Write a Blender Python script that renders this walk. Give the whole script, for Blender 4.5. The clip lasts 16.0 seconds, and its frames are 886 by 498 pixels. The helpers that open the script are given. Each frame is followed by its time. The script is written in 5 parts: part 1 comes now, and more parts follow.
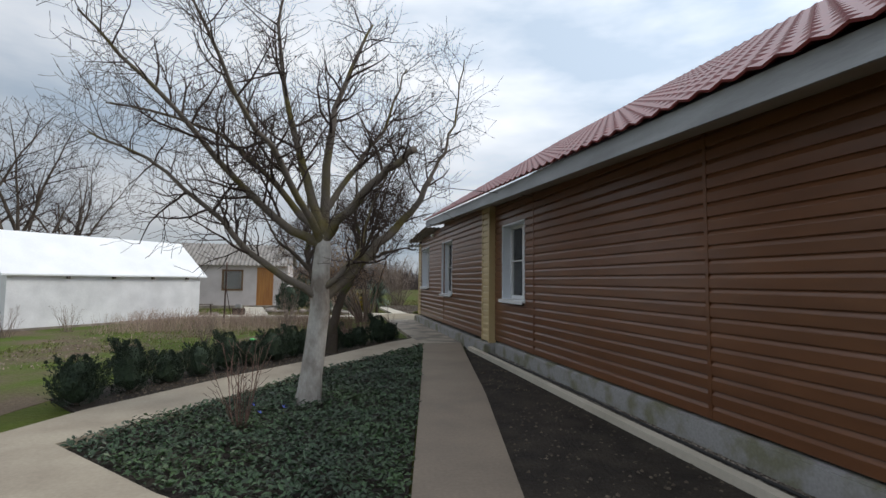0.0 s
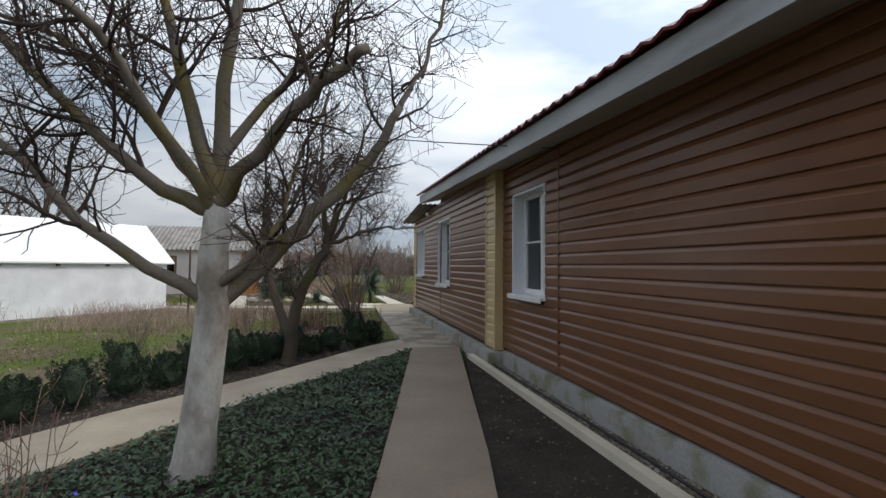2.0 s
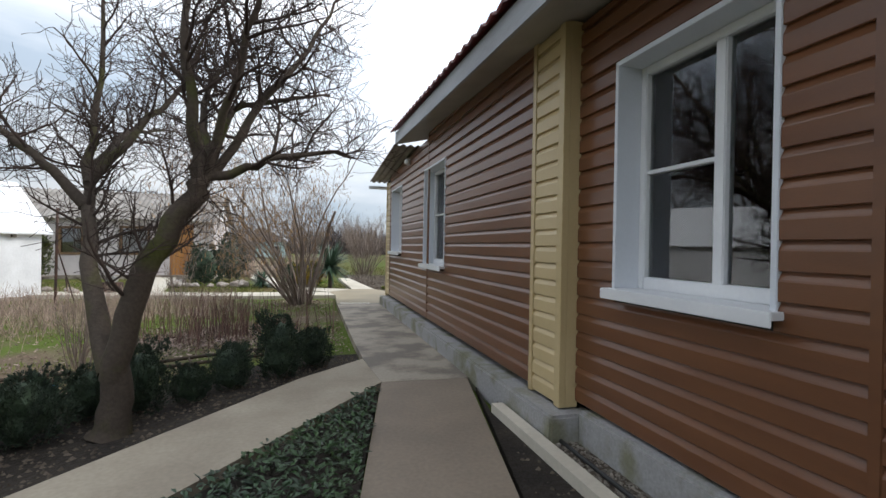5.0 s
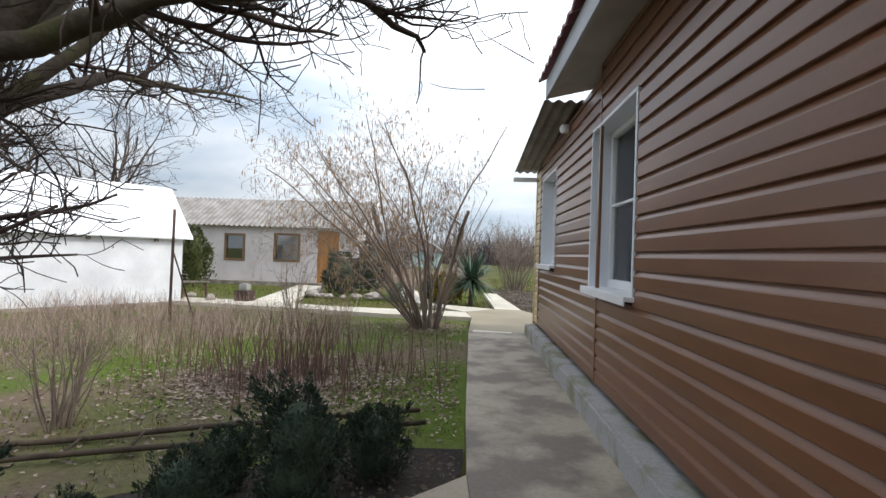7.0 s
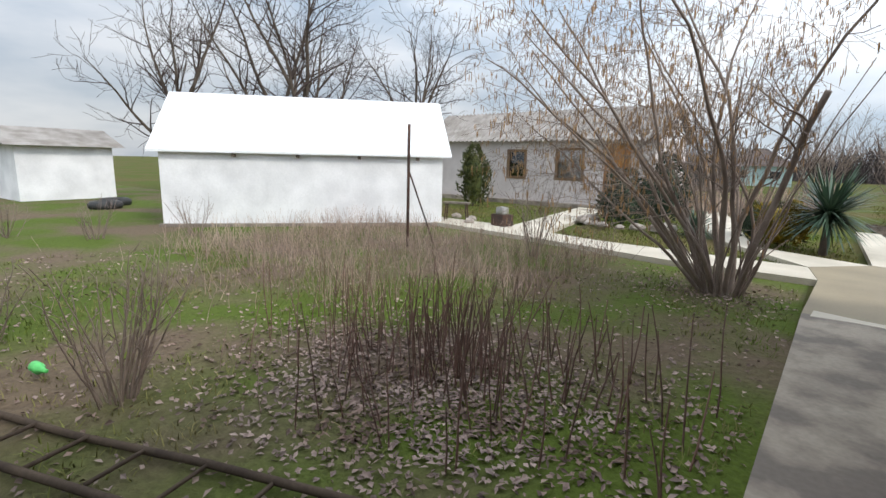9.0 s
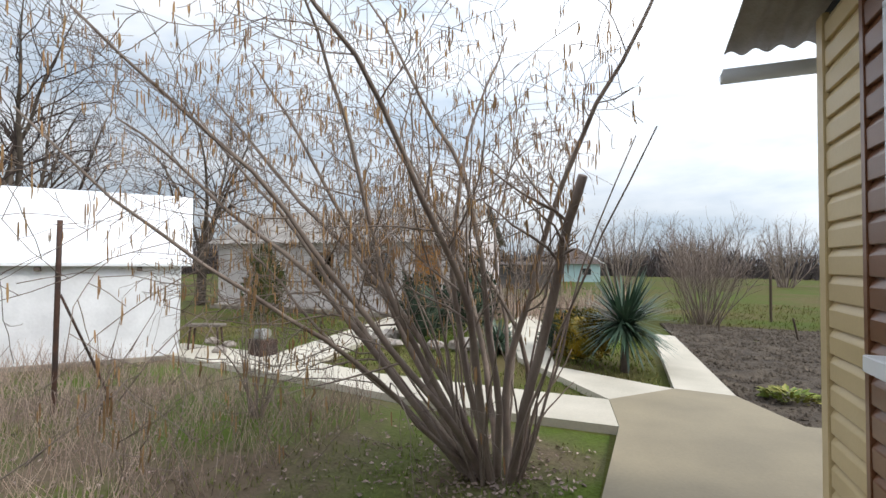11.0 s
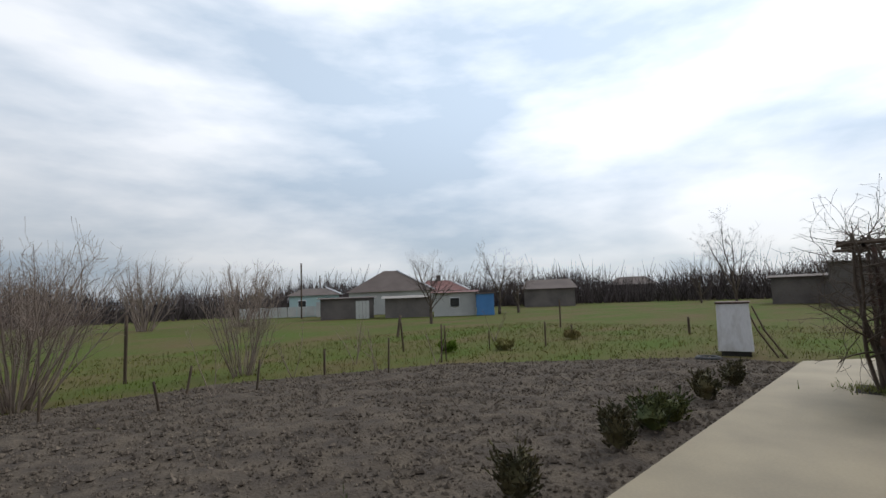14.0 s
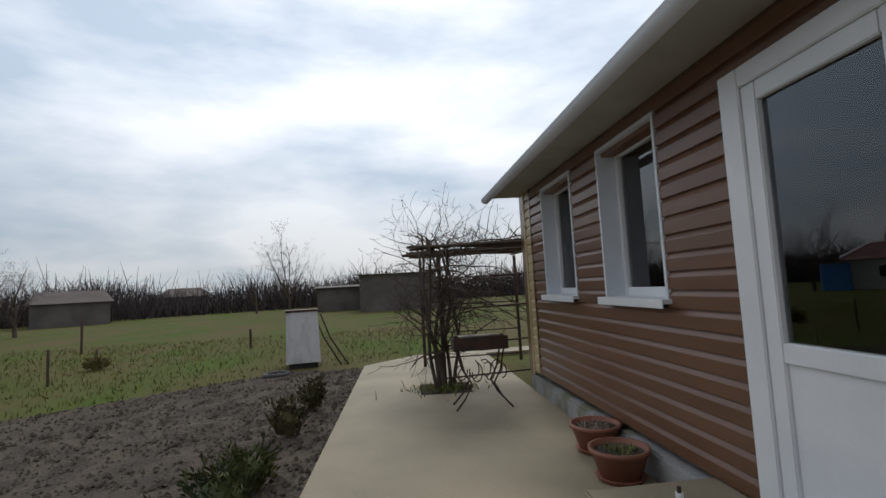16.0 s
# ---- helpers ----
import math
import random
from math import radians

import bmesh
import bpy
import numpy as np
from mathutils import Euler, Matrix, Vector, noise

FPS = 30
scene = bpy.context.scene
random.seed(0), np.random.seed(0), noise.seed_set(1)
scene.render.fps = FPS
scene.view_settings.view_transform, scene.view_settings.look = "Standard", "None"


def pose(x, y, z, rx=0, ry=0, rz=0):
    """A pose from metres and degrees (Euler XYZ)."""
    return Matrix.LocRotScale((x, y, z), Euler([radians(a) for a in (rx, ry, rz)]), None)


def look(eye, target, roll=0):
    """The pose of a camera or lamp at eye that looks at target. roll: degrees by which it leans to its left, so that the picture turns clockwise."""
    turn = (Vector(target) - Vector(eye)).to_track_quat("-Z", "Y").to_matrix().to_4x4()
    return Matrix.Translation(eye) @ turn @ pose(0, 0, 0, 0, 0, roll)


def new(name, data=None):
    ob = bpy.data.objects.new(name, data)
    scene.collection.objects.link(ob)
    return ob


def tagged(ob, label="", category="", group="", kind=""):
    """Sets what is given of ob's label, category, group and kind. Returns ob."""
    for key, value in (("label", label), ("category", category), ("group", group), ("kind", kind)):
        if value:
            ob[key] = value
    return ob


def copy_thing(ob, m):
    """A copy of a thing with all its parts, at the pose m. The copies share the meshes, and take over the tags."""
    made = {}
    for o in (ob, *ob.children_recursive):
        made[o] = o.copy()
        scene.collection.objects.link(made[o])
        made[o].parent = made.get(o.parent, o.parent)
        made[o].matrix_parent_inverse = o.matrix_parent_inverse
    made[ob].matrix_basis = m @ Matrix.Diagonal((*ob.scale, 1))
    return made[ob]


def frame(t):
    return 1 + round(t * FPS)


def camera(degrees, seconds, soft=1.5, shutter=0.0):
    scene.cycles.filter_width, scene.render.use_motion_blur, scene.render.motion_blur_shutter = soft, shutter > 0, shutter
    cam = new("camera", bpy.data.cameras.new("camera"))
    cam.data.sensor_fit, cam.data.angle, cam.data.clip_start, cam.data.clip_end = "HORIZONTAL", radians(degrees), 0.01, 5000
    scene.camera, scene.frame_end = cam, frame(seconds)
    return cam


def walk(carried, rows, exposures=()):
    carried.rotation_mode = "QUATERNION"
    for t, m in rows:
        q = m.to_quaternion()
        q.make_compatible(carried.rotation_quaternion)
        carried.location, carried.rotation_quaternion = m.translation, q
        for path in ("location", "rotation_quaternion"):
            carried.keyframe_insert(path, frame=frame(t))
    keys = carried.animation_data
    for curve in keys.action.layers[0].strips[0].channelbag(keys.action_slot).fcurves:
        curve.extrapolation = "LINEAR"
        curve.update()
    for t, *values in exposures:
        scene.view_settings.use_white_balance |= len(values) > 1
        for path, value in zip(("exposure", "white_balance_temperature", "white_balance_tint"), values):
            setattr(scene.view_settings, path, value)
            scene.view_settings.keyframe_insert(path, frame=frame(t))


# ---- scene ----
cam = camera(85.8, 16.0)
PATH = [
    (0, (0.812, 0.095, 1.428), (1.268, 2.038, 1.563), 0.6),
    (0.5, (0.976, 0.593, 1.445), (1.428, 2.538, 1.538), 0.8),
    (1, (1.208, 1.101, 1.52), (1.641, 3.052, 1.597), 0.5),
    (1.5, (1.359, 1.702, 1.56), (1.787, 3.654, 1.631), 0.3),
    (2, (1.588, 2.344, 1.484), (2.018, 4.296, 1.556), 0.5),
    (2.5, (1.71, 2.968, 1.439), (2.154, 4.916, 1.528), 0.8),
    (3, (1.859, 3.633, 1.394), (2.344, 5.571, 1.495), 0.2),
    (3.5, (1.986, 4.329, 1.39), (2.516, 6.257, 1.347), 1.0),
    (3.7, (2.001, 4.607, 1.368), (2.55, 6.53, 1.311), 1.2),
    (5.8, (2.447, 7.378, 1.341), (2.974, 9.307, 1.36), 0.9),
    (6, (2.521, 7.668, 1.353), (2.985, 9.613, 1.369), 1.0),
    (6.5, (2.748, 8.345, 1.326), (3.027, 10.326, 1.352), 1.2),
    (7, (2.821, 9.065, 1.33), (2.712, 11.062, 1.352), 2.0),
    (7.5, (2.878, 9.76, 1.348), (2.42, 11.707, 1.363), 2.1),
    (8, (2.932, 10.442, 1.356), (1.977, 12.185, 1.154), 3.3),
    (8.2, (2.923, 10.7, 1.321), (1.821, 12.334, 1.005), 3.5),
    (10.3, (3.119, 13.391, 1.606), (1.829, 14.872, 1.229), 0.5),
    (10.5, (3.103, 13.681, 1.613), (1.973, 15.316, 1.391), 0.9),
    (11, (3.105, 14.428, 1.565), (2.348, 16.278, 1.621), 0.4),
    (11.5, (3.11, 15.172, 1.598), (2.653, 17.11, 1.785), 0.8),
    (12, (3.109, 15.821, 1.588), (2.942, 17.801, 1.811), -0.1),
    (12.5, (3.2, 16.542, 1.548), (3.364, 18.523, 1.769), -0.1),
    (13, (3.339, 17.178, 1.505), (3.927, 19.076, 1.733), -1.0),
    (13.5, (3.676, 17.709, 1.439), (4.642, 19.446, 1.661), -2.1),
    (14, (3.994, 18.225, 1.582), (5.415, 19.62, 1.776), -2.2),
    (14.5, (4.408, 18.63, 1.5), (6.165, 19.567, 1.685), -3.3),
    (15, (4.997, 18.945, 1.505), (6.933, 19.418, 1.671), -3.3),
    (15.5, (5.538, 19.177, 1.499), (7.527, 19.306, 1.656), -3.1),
    (16, (6.045, 19.23, 1.498), (8.029, 19.035, 1.657), -3.2),
]
EXPOSURES = [(0, -0.42), (2.5, -0.22), (3.5, -0.1), (6, 0.34), (7, 0.36), (8, 0.25), (10.5, 0.32), (11, 0.2), (12.5, -0.06), (13, -0.22), (14, -0.5), (15, -0.64), (16, -0.78)]
walk(cam, [(t, look(eye, target, roll)) for t, eye, target, roll in PATH], EXPOSURES)

# ---- world, sun, light ----
world = bpy.data.worlds.new("sky")
scene.world = world
world.use_nodes = True
wn, wl = world.node_tree.nodes, world.node_tree.links
wn.clear()
w_out = wn.new("ShaderNodeOutputWorld")
w_bg = wn.new("ShaderNodeBackground")
w_sky = wn.new("ShaderNodeTexSky")
w_sky.sky_type = 'NISHITA'
w_sky.sun_disc = False
w_sky.sun_elevation = radians(42)
w_sky.sun_rotation = radians(96)
w_coord = wn.new("ShaderNodeTexCoord")
w_map = wn.new("ShaderNodeMapping")
w_map.inputs["Scale"].default_value = (1.0, 1.0, 3.2)
w_n1 = wn.new("ShaderNodeTexNoise")
w_n1.inputs["Scale"].default_value = 2.1
w_n1.inputs["Detail"].default_value = 7
w_n1.inputs["Roughness"].default_value = 0.52
w_ramp = wn.new("ShaderNodeValToRGB")
w_ramp.color_ramp.elements[0].position = 0.36
w_ramp.color_ramp.elements[0].color = (5.2, 6.2, 7.4, 1)
w_ramp.color_ramp.elements[1].position = 0.60
w_ramp.color_ramp.elements[1].color = (9.8, 10.1, 10.6, 1)
w_mix = wn.new("ShaderNodeMix")
w_mix.data_type = 'RGBA'
w_mix.inputs[0].default_value = 0.86
wl.new(w_coord.outputs["Generated"], w_map.inputs[0])
wl.new(w_map.outputs[0], w_n1.inputs["Vector"])
wl.new(w_n1.outputs[0], w_ramp.inputs[0])
wl.new(w_sky.outputs[0], w_mix.inputs[6])
wl.new(w_ramp.outputs[0], w_mix.inputs[7])
w_dot = wn.new("ShaderNodeVectorMath")
w_dot.operation = 'DOT_PRODUCT'
w_dot.inputs[1].default_value = Vector((40, -4, 30)).normalized()
w_glow = wn.new("ShaderNodeMapRange")
w_glow.inputs[1].default_value = -0.6
w_glow.inputs[2].default_value = 1.0
w_glow.inputs[3].default_value = 0.74
w_glow.inputs[4].default_value = 1.65
w_lit = wn.new("ShaderNodeVectorMath")
w_lit.operation = 'SCALE'
wl.new(w_coord.outputs["Generated"], w_dot.inputs[0])
wl.new(w_dot.outputs["Value"], w_glow.inputs[0])
wl.new(w_mix.outputs[2], w_lit.inputs[0])
wl.new(w_glow.outputs[0], w_lit.inputs["Scale"])
w_sep = wn.new("ShaderNodeSeparateXYZ")
w_haze = wn.new("ShaderNodeMapRange")
w_haze.interpolation_type = 'SMOOTHSTEP'
w_haze.inputs[1].default_value = 0.0
w_haze.inputs[2].default_value = 0.42
w_haze.inputs[3].default_value = 0.66
w_haze.inputs[4].default_value = 1.0
w_dim = wn.new("ShaderNodeVectorMath")
w_dim.operation = 'SCALE'
wl.new(w_coord.outputs["Generated"], w_sep.inputs[0])
wl.new(w_sep.outputs["Z"], w_haze.inputs[0])
wl.new(w_lit.outputs[0], w_dim.inputs[0])
wl.new(w_haze.outputs[0], w_dim.inputs["Scale"])
wl.new(w_dim.outputs[0], w_bg.inputs[0])
w_bg.inputs[1].default_value = 0.125
wl.new(w_bg.outputs[0], w_out.inputs[0])

sun = new("sun", bpy.data.lights.new("sun", 'SUN'))
sun.data.energy = 1.7
sun.data.angle = radians(10)
sun.data.color = (1.0, 0.95, 0.87)
sun.matrix_world = look((40, -4, 36), (0, 0, 0))


# ---- materials ----
def material(name, c1, c2, scale=4.0, rough=0.7, bump=0.2, fine=60.0, fine_amount=0.25, metal=0.0,
             stretch=(1, 1, 1), island=0.0, obj=0.0, bump_dist=0.01, lo=0.35, hi=0.65):
    """Two colours mixed by a broad noise, darkened and lightened by a fine one, with relief."""
    m = bpy.data.materials.new(name)
    m.use_nodes = True
    n, l = m.node_tree.nodes, m.node_tree.links
    b = n["Principled BSDF"]
    geo = n.new("ShaderNodeNewGeometry")
    mp = n.new("ShaderNodeMapping")
    mp.inputs["Scale"].default_value = stretch
    l.new(geo.outputs["Position"], mp.inputs[0])
    n1 = n.new("ShaderNodeTexNoise")
    n1.inputs["Scale"].default_value = scale
    n1.inputs["Detail"].default_value = 6
    n2 = n.new("ShaderNodeTexNoise")
    n2.inputs["Scale"].default_value = fine
    n2.inputs["Detail"].default_value = 4
    l.new(mp.outputs[0], n1.inputs["Vector"])
    l.new(mp.outputs[0], n2.inputs["Vector"])
    rng = n.new("ShaderNodeMapRange")
    rng.inputs[1].default_value = lo
    rng.inputs[2].default_value = hi
    l.new(n1.outputs[0], rng.inputs[0])
    mix = n.new("ShaderNodeMix")
    mix.data_type = 'RGBA'
    mix.inputs[6].default_value = (*c1, 1)
    mix.inputs[7].default_value = (*c2, 1)
    l.new(rng.outputs[0], mix.inputs[0])
    val = n.new("ShaderNodeMath")
    val.operation = 'MULTIPLY_ADD'
    val.inputs[1].default_value = fine_amount * 2
    val.inputs[2].default_value = 1 - fine_amount
    l.new(n2.outputs[0], val.inputs[0])
    last = val.outputs[0]
    for amount, node, socket in ((island, geo, "Random Per Island"), (obj, None, "Random")):
        if amount:
            src = node or n.new("ShaderNodeObjectInfo")
            a = n.new("ShaderNodeMath")
            a.operation = 'MULTIPLY_ADD'
            a.inputs[1].default_value = amount * 2
            a.inputs[2].default_value = 1 - amount
            l.new(src.outputs[socket], a.inputs[0])
            p = n.new("ShaderNodeMath")
            p.operation = 'MULTIPLY'
            l.new(last, p.inputs[0])
            l.new(a.outputs[0], p.inputs[1])
            last = p.outputs[0]
    hsv = n.new("ShaderNodeHueSaturation")
    l.new(mix.outputs[2], hsv.inputs["Color"])
    l.new(last, hsv.inputs["Value"])
    l.new(hsv.outputs[0], b.inputs["Base Color"])
    b.inputs["Roughness"].default_value = rough
    b.inputs["Metallic"].default_value = metal
    if rough >= 0.85:
        b.inputs["Specular IOR Level"].default_value = 0.12
    if bump:
        bp = n.new("ShaderNodeBump")
        bp.inputs["Strength"].default_value = bump
        bp.inputs["Distance"].default_value = bump_dist
        add = n.new("ShaderNodeMath")
        add.operation = 'ADD'
        l.new(n1.outputs[0], add.inputs[0])
        l.new(n2.outputs[0], add.inputs[1])
        l.new(add.outputs[0], bp.inputs["Height"])
        l.new(bp.outputs[0], b.inputs["Normal"])
    return m


def glass_material(name):
    m = bpy.data.materials.new(name)
    m.use_nodes = True
    n, l = m.node_tree.nodes, m.node_tree.links
    n.clear()
    o = n.new("ShaderNodeOutputMaterial")
    g = n.new("ShaderNodeBsdfGlossy")
    g.inputs["Roughness"].default_value = 0.01
    t = n.new("ShaderNodeBsdfTransparent")
    t.inputs[0].default_value = (0.8, 0.83, 0.82, 1)
    f = n.new("ShaderNodeFresnel")
    f.inputs[0].default_value = 2.1
    x = n.new("ShaderNodeMixShader")
    l.new(f.outputs[0], x.inputs[0])
    l.new(t.outputs[0], x.inputs[1])
    l.new(g.outputs[0], x.inputs[2])
    l.new(x.outputs[0], o.inputs[0])
    return m


SIDING = material("brown_siding", (0.172, 0.072, 0.032), (0.140, 0.059, 0.028), 1.5, 0.28, 0.06, 40, 0.10, stretch=(1, 1, 6), obj=0.06)
SIDING_END = material("brown_siding_end", (0.165, 0.080, 0.044), (0.14, 0.068, 0.038), 1.5, 0.33, 0.06, 40, 0.10, stretch=(1, 1, 6), obj=0.06)
BEIGE = material("beige_siding", (0.56, 0.44, 0.24), (0.52, 0.40, 0.21), 2.0, 0.42, 0.05, 50, 0.06, obj=0.03)
WHITE_PVC = material("white_plastic", (0.78, 0.79, 0.80), (0.72, 0.73, 0.75), 3, 0.35, 0.02, 60, 0.04)
REVEAL = material("white_metal_trim", (0.70, 0.73, 0.78), (0.66, 0.69, 0.74), 3, 0.45, 0.02, 60, 0.04)
FASCIA = material("grey_painted_board", (0.42, 0.44, 0.47), (0.30, 0.31, 0.33), 5, 0.6, 0.1, 70, 0.15, stretch=(1, 0.15, 1))
SOFFIT = material("pale_soffit_board", (0.44, 0.42, 0.37), (0.37, 0.35, 0.31), 3, 0.6, 0.06, 60, 0.1)
ROOF_RED = material("red_metal_tile", (0.20, 0.030, 0.030), (0.15, 0.026, 0.028), 2, 0.35, 0.03, 50, 0.12)
ROOF_DARK = material("dark_roof_edge", (0.06, 0.035, 0.035), (0.08, 0.05, 0.05), 3, 0.5, 0.05, 50, 0.2)
ASBESTOS = material("weathered_fibre_cement", (0.33, 0.31, 0.29), (0.22, 0.20, 0.18), 2.5, 0.85, 0.25, 60, 0.2)
PLINTH = material("grey_cement_plinth", (0.33, 0.325, 0.32), (0.215, 0.21, 0.15), 3.2, 0.85, 0.4, 45, 0.25, lo=0.46, hi=0.62)
CONCRETE = material("old_concrete", (0.33, 0.285, 0.225), (0.165, 0.14, 0.115), 2.2, 0.75, 0.3, 30, 0.25, bump_dist=0.008, lo=0.42, hi=0.58)
CONCRETE_TROD = material("trodden_brown_concrete", (0.245, 0.195, 0.145), (0.175, 0.138, 0.105), 1.3, 0.75, 0.35, 34, 0.22, bump_dist=0.008, lo=0.3, hi=0.72)
# Side path concrete: the sunlight on it is put into this lighter cream.
CONCRETE_SUNLIT = material("sunlit_cream_concrete", (0.36, 0.31, 0.235), (0.27, 0.225, 0.17), 1.6, 0.78, 0.3, 32, 0.2, bump_dist=0.008)
CONCRETE_PALE = material("pale_concrete", (0.58, 0.53, 0.44), (0.47, 0.43, 0.35), 1.2, 0.8, 0.2, 35, 0.12, bump_dist=0.006)
CONCRETE_TAN = material("tan_concrete", (0.30, 0.25, 0.165), (0.22, 0.185, 0.125), 0.9, 0.72, 0.2, 35, 0.12, bump_dist=0.005)
WHITEWASH = material("whitewashed_wall", (0.80, 0.80, 0.81), (0.66, 0.66, 0.67), 1.6, 0.85, 0.3, 25, 0.08)
BARN_ROOF = material("white_sheet_roof", (0.85, 0.86, 0.87), (0.78, 0.79, 0.80), 1.2, 0.5, 0.1, 20, 0.05)
LAWN = material("lawn_ground", (0.080, 0.112, 0.020), (0.135, 0.102, 0.070), 0.55, 0.95, 0.6, 30, 0.45, bump_dist=0.03, lo=0.42, hi=0.60)
FIELD = material("field_grass", (0.062, 0.092, 0.012), (0.105, 0.082, 0.035), 0.22, 0.95, 0.5, 18, 0.35, bump_dist=0.04, stretch=(1, 1.6, 1))
SOIL = material("dark_garden_soil", (0.066, 0.054, 0.045), (0.110, 0.089, 0.068), 3.0, 0.95, 0.8, 28, 0.4, bump_dist=0.04)
SOIL_WET = material("damp_soil", (0.028, 0.024, 0.021), (0.050, 0.042, 0.034), 3.0, 0.9, 0.8, 30, 0.4, bump_dist=0.03)
# Near-black puts the shade of unlit rooms into wall cores, floor and far panes.
DARK = material("unlit_interior", (0.05, 0.05, 0.05), (0.04, 0.04, 0.04), 3, 0.9, 0)
GLASS = glass_material("window_glass")


# ---- building helpers ----
def mesh_from(name, bm, mat):
    me = bpy.data.meshes.new(name)
    bm.to_mesh(me)
    bm.free()
    if mat:
        me.materials.append(mat)
    return me


def part(name, bm, mat, parent=None, label=""):
    ob = new(name, mesh_from(name, bm, mat))
    if parent:
        ob.parent = parent
    if label:
        ob["label"] = label
    return ob


def structure(name, bm, mat, label="", category=""):
    return tagged(part(name, bm, mat), label, category, kind="structure")


def thing(name, at, label, category, group="", rz=0.0):
    ob = new(name)
    ob.empty_display_size = 0.1
    ob.matrix_basis = pose(*at, 0, 0, rz)
    return tagged(ob, label, category, group)


def box(bm, x0, x1, y0, y1, z0, z1, bevel=0.0):
    r = bmesh.ops.create_cube(bm, size=1.0, matrix=Matrix.Translation(((x0 + x1) / 2, (y0 + y1) / 2, (z0 + z1) / 2)) @ Matrix.Diagonal((x1 - x0, y1 - y0, z1 - z0, 1)))
    if bevel:
        es = list({e for v in r["verts"] for e in v.link_edges})
        bmesh.ops.bevel(bm, geom=es, offset=bevel, segments=2, affect='EDGES')
    return bm


def boxes(*specs, bevel=0.0):
    bm = bmesh.new()
    for s in specs:
        box(bm, *s, bevel=bevel)
    return bm


def slab(points, z0, z1, bevel=0.0):
    """A flat slab over a plan outline."""
    bm = bmesh.new()
    top = [bm.verts.new((x, y, z1)) for x, y in points]
    bot = [bm.verts.new((x, y, z0)) for x, y in points]
    bm.faces.new(top)
    bm.faces.new(bot[::-1])
    k = len(points)
    for i in range(k):
        bm.faces.new((top[i], bot[i], bot[(i + 1) % k], top[(i + 1) % k]))
    bmesh.ops.recalc_face_normals(bm, faces=bm.faces)
    return bm


def tube_data(lines):
    """Vertices and faces of many tapered tubes: (points, radii, sides)."""
    vs, fs = [], []
    for pts, rad, k in lines:
        base = len(vs)
        P = np.array(pts, float)
        n = len(P)
        T = np.gradient(P, axis=0)
        T /= np.linalg.norm(T, axis=1)[:, None] + 1e-9
        ref = np.array((0.31, 0.17, 0.93)) if abs(T[0][2]) < 0.8 else np.array((1.0, 0.2, 0.1))
        U = np.cross(T, ref)
        U /= np.linalg.norm(U, axis=1)[:, None] + 1e-9
        V = np.cross(T, U)
        a = np.arange(k) * (2 * math.pi / k)
        R = np.array(rad, float)[:, None, None]
        ring = P[:, None, :] + R * (np.cos(a)[None, :, None] * U[:, None, :] + np.sin(a)[None, :, None] * V[:, None, :])
        vs.extend(map(tuple, ring.reshape(-1, 3)))
        for i in range(n - 1):
            for j in range(k):
                q = (j + 1) % k
                fs.append((base + i * k + j, base + i * k + q, base + (i + 1) * k + q, base + (i + 1) * k + j))
        fs.append(tuple(base + (n - 1) * k + j for j in range(k)))
    return vs, fs


def raw_mesh(name, vs, fs, mat, smooth=False):
    me = bpy.data.meshes.new(name)
    me.from_pydata(vs, [], fs)
    if mat:
        me.materials.append(mat)
    if smooth:
        me.polygons.foreach_set("use_smooth", [True] * len(me.polygons))
    me.update()
    return me


def tubes(name, lines, mat, parent=None, label=""):
    vs, fs = tube_data(lines)
    ob = new(name, raw_mesh(name, vs, fs, mat, True))
    if parent:
        ob.parent = parent
    if label:
        ob["label"] = label
    return ob


# ---- ground ----
bm = bmesh.new()
bmesh.ops.create_grid(bm, x_segments=60, y_segments=60, size=400)
for v in bm.verts:
    v.co.z = -0.09
ground = structure("ground", bm, FIELD, "wide flat grassy ground with patches of dry grass", "ground")

# ---- house ----
XM, XE, YC, YE, XF = 4.10, 3.98, 9.37, 17.34, 12.78
COURSE = 0.127


def eave(y):
    return 2.56 + 0.035 * y


def wall_piece(name, along, u0, u1, z0, z1, face, thick, openings, label):
    """A wall along x or y with openings (u0, u1, z0, z1) cut through it."""
    bm = bmesh.new()
    us = sorted({u0, u1, *[o[0] for o in openings], *[o[1] for o in openings]})
    for a, b in zip(us, us[1:]):
        holes = sorted((o[2], o[3]) for o in openings if o[0] <= a and o[1] >= b)
        z = z0
        for h0, h1 in holes + [(z1, z1)]:
            if h0 - z > 0.001:
                if along == "y":
                    box(bm, min(face, face + thick), max(face, face + thick), a, b, z, h0)
                else:
                    box(bm, a, b, min(face, face + thick), max(face, face + thick), z, h0)
            z = h1
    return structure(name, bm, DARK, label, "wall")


W1 = (7.83, 8.90, 1.09, 2.51)
W2 = (12.44, 13.62, 1.07, 2.53)
W3 = (15.50, 16.65, 1.22, 2.53)
E1 = (10.92, 11.92, 1.32, 2.65)
E2 = (9.23, 10.20, 1.32, 2.65)
DOOR = (7.46, 8.42, 0.27, 2.52)
wall_main = wall_piece("wall_main", "y", -6, YC, 0.24, 2.98, XM, 0.3, [W1], "long brown sided house wall")
wall_ext = wall_piece("wall_extension", "y", YC, YE, 0.24, 2.84, XE, 0.3, [W2, W3], "brown sided wall of the house extension")
wall_end = wall_piece("wall_end", "x", XE + 0.3, XF, 0.24, 2.80, YE, -0.3, [E1, E2, DOOR], "brown sided end wall with door")
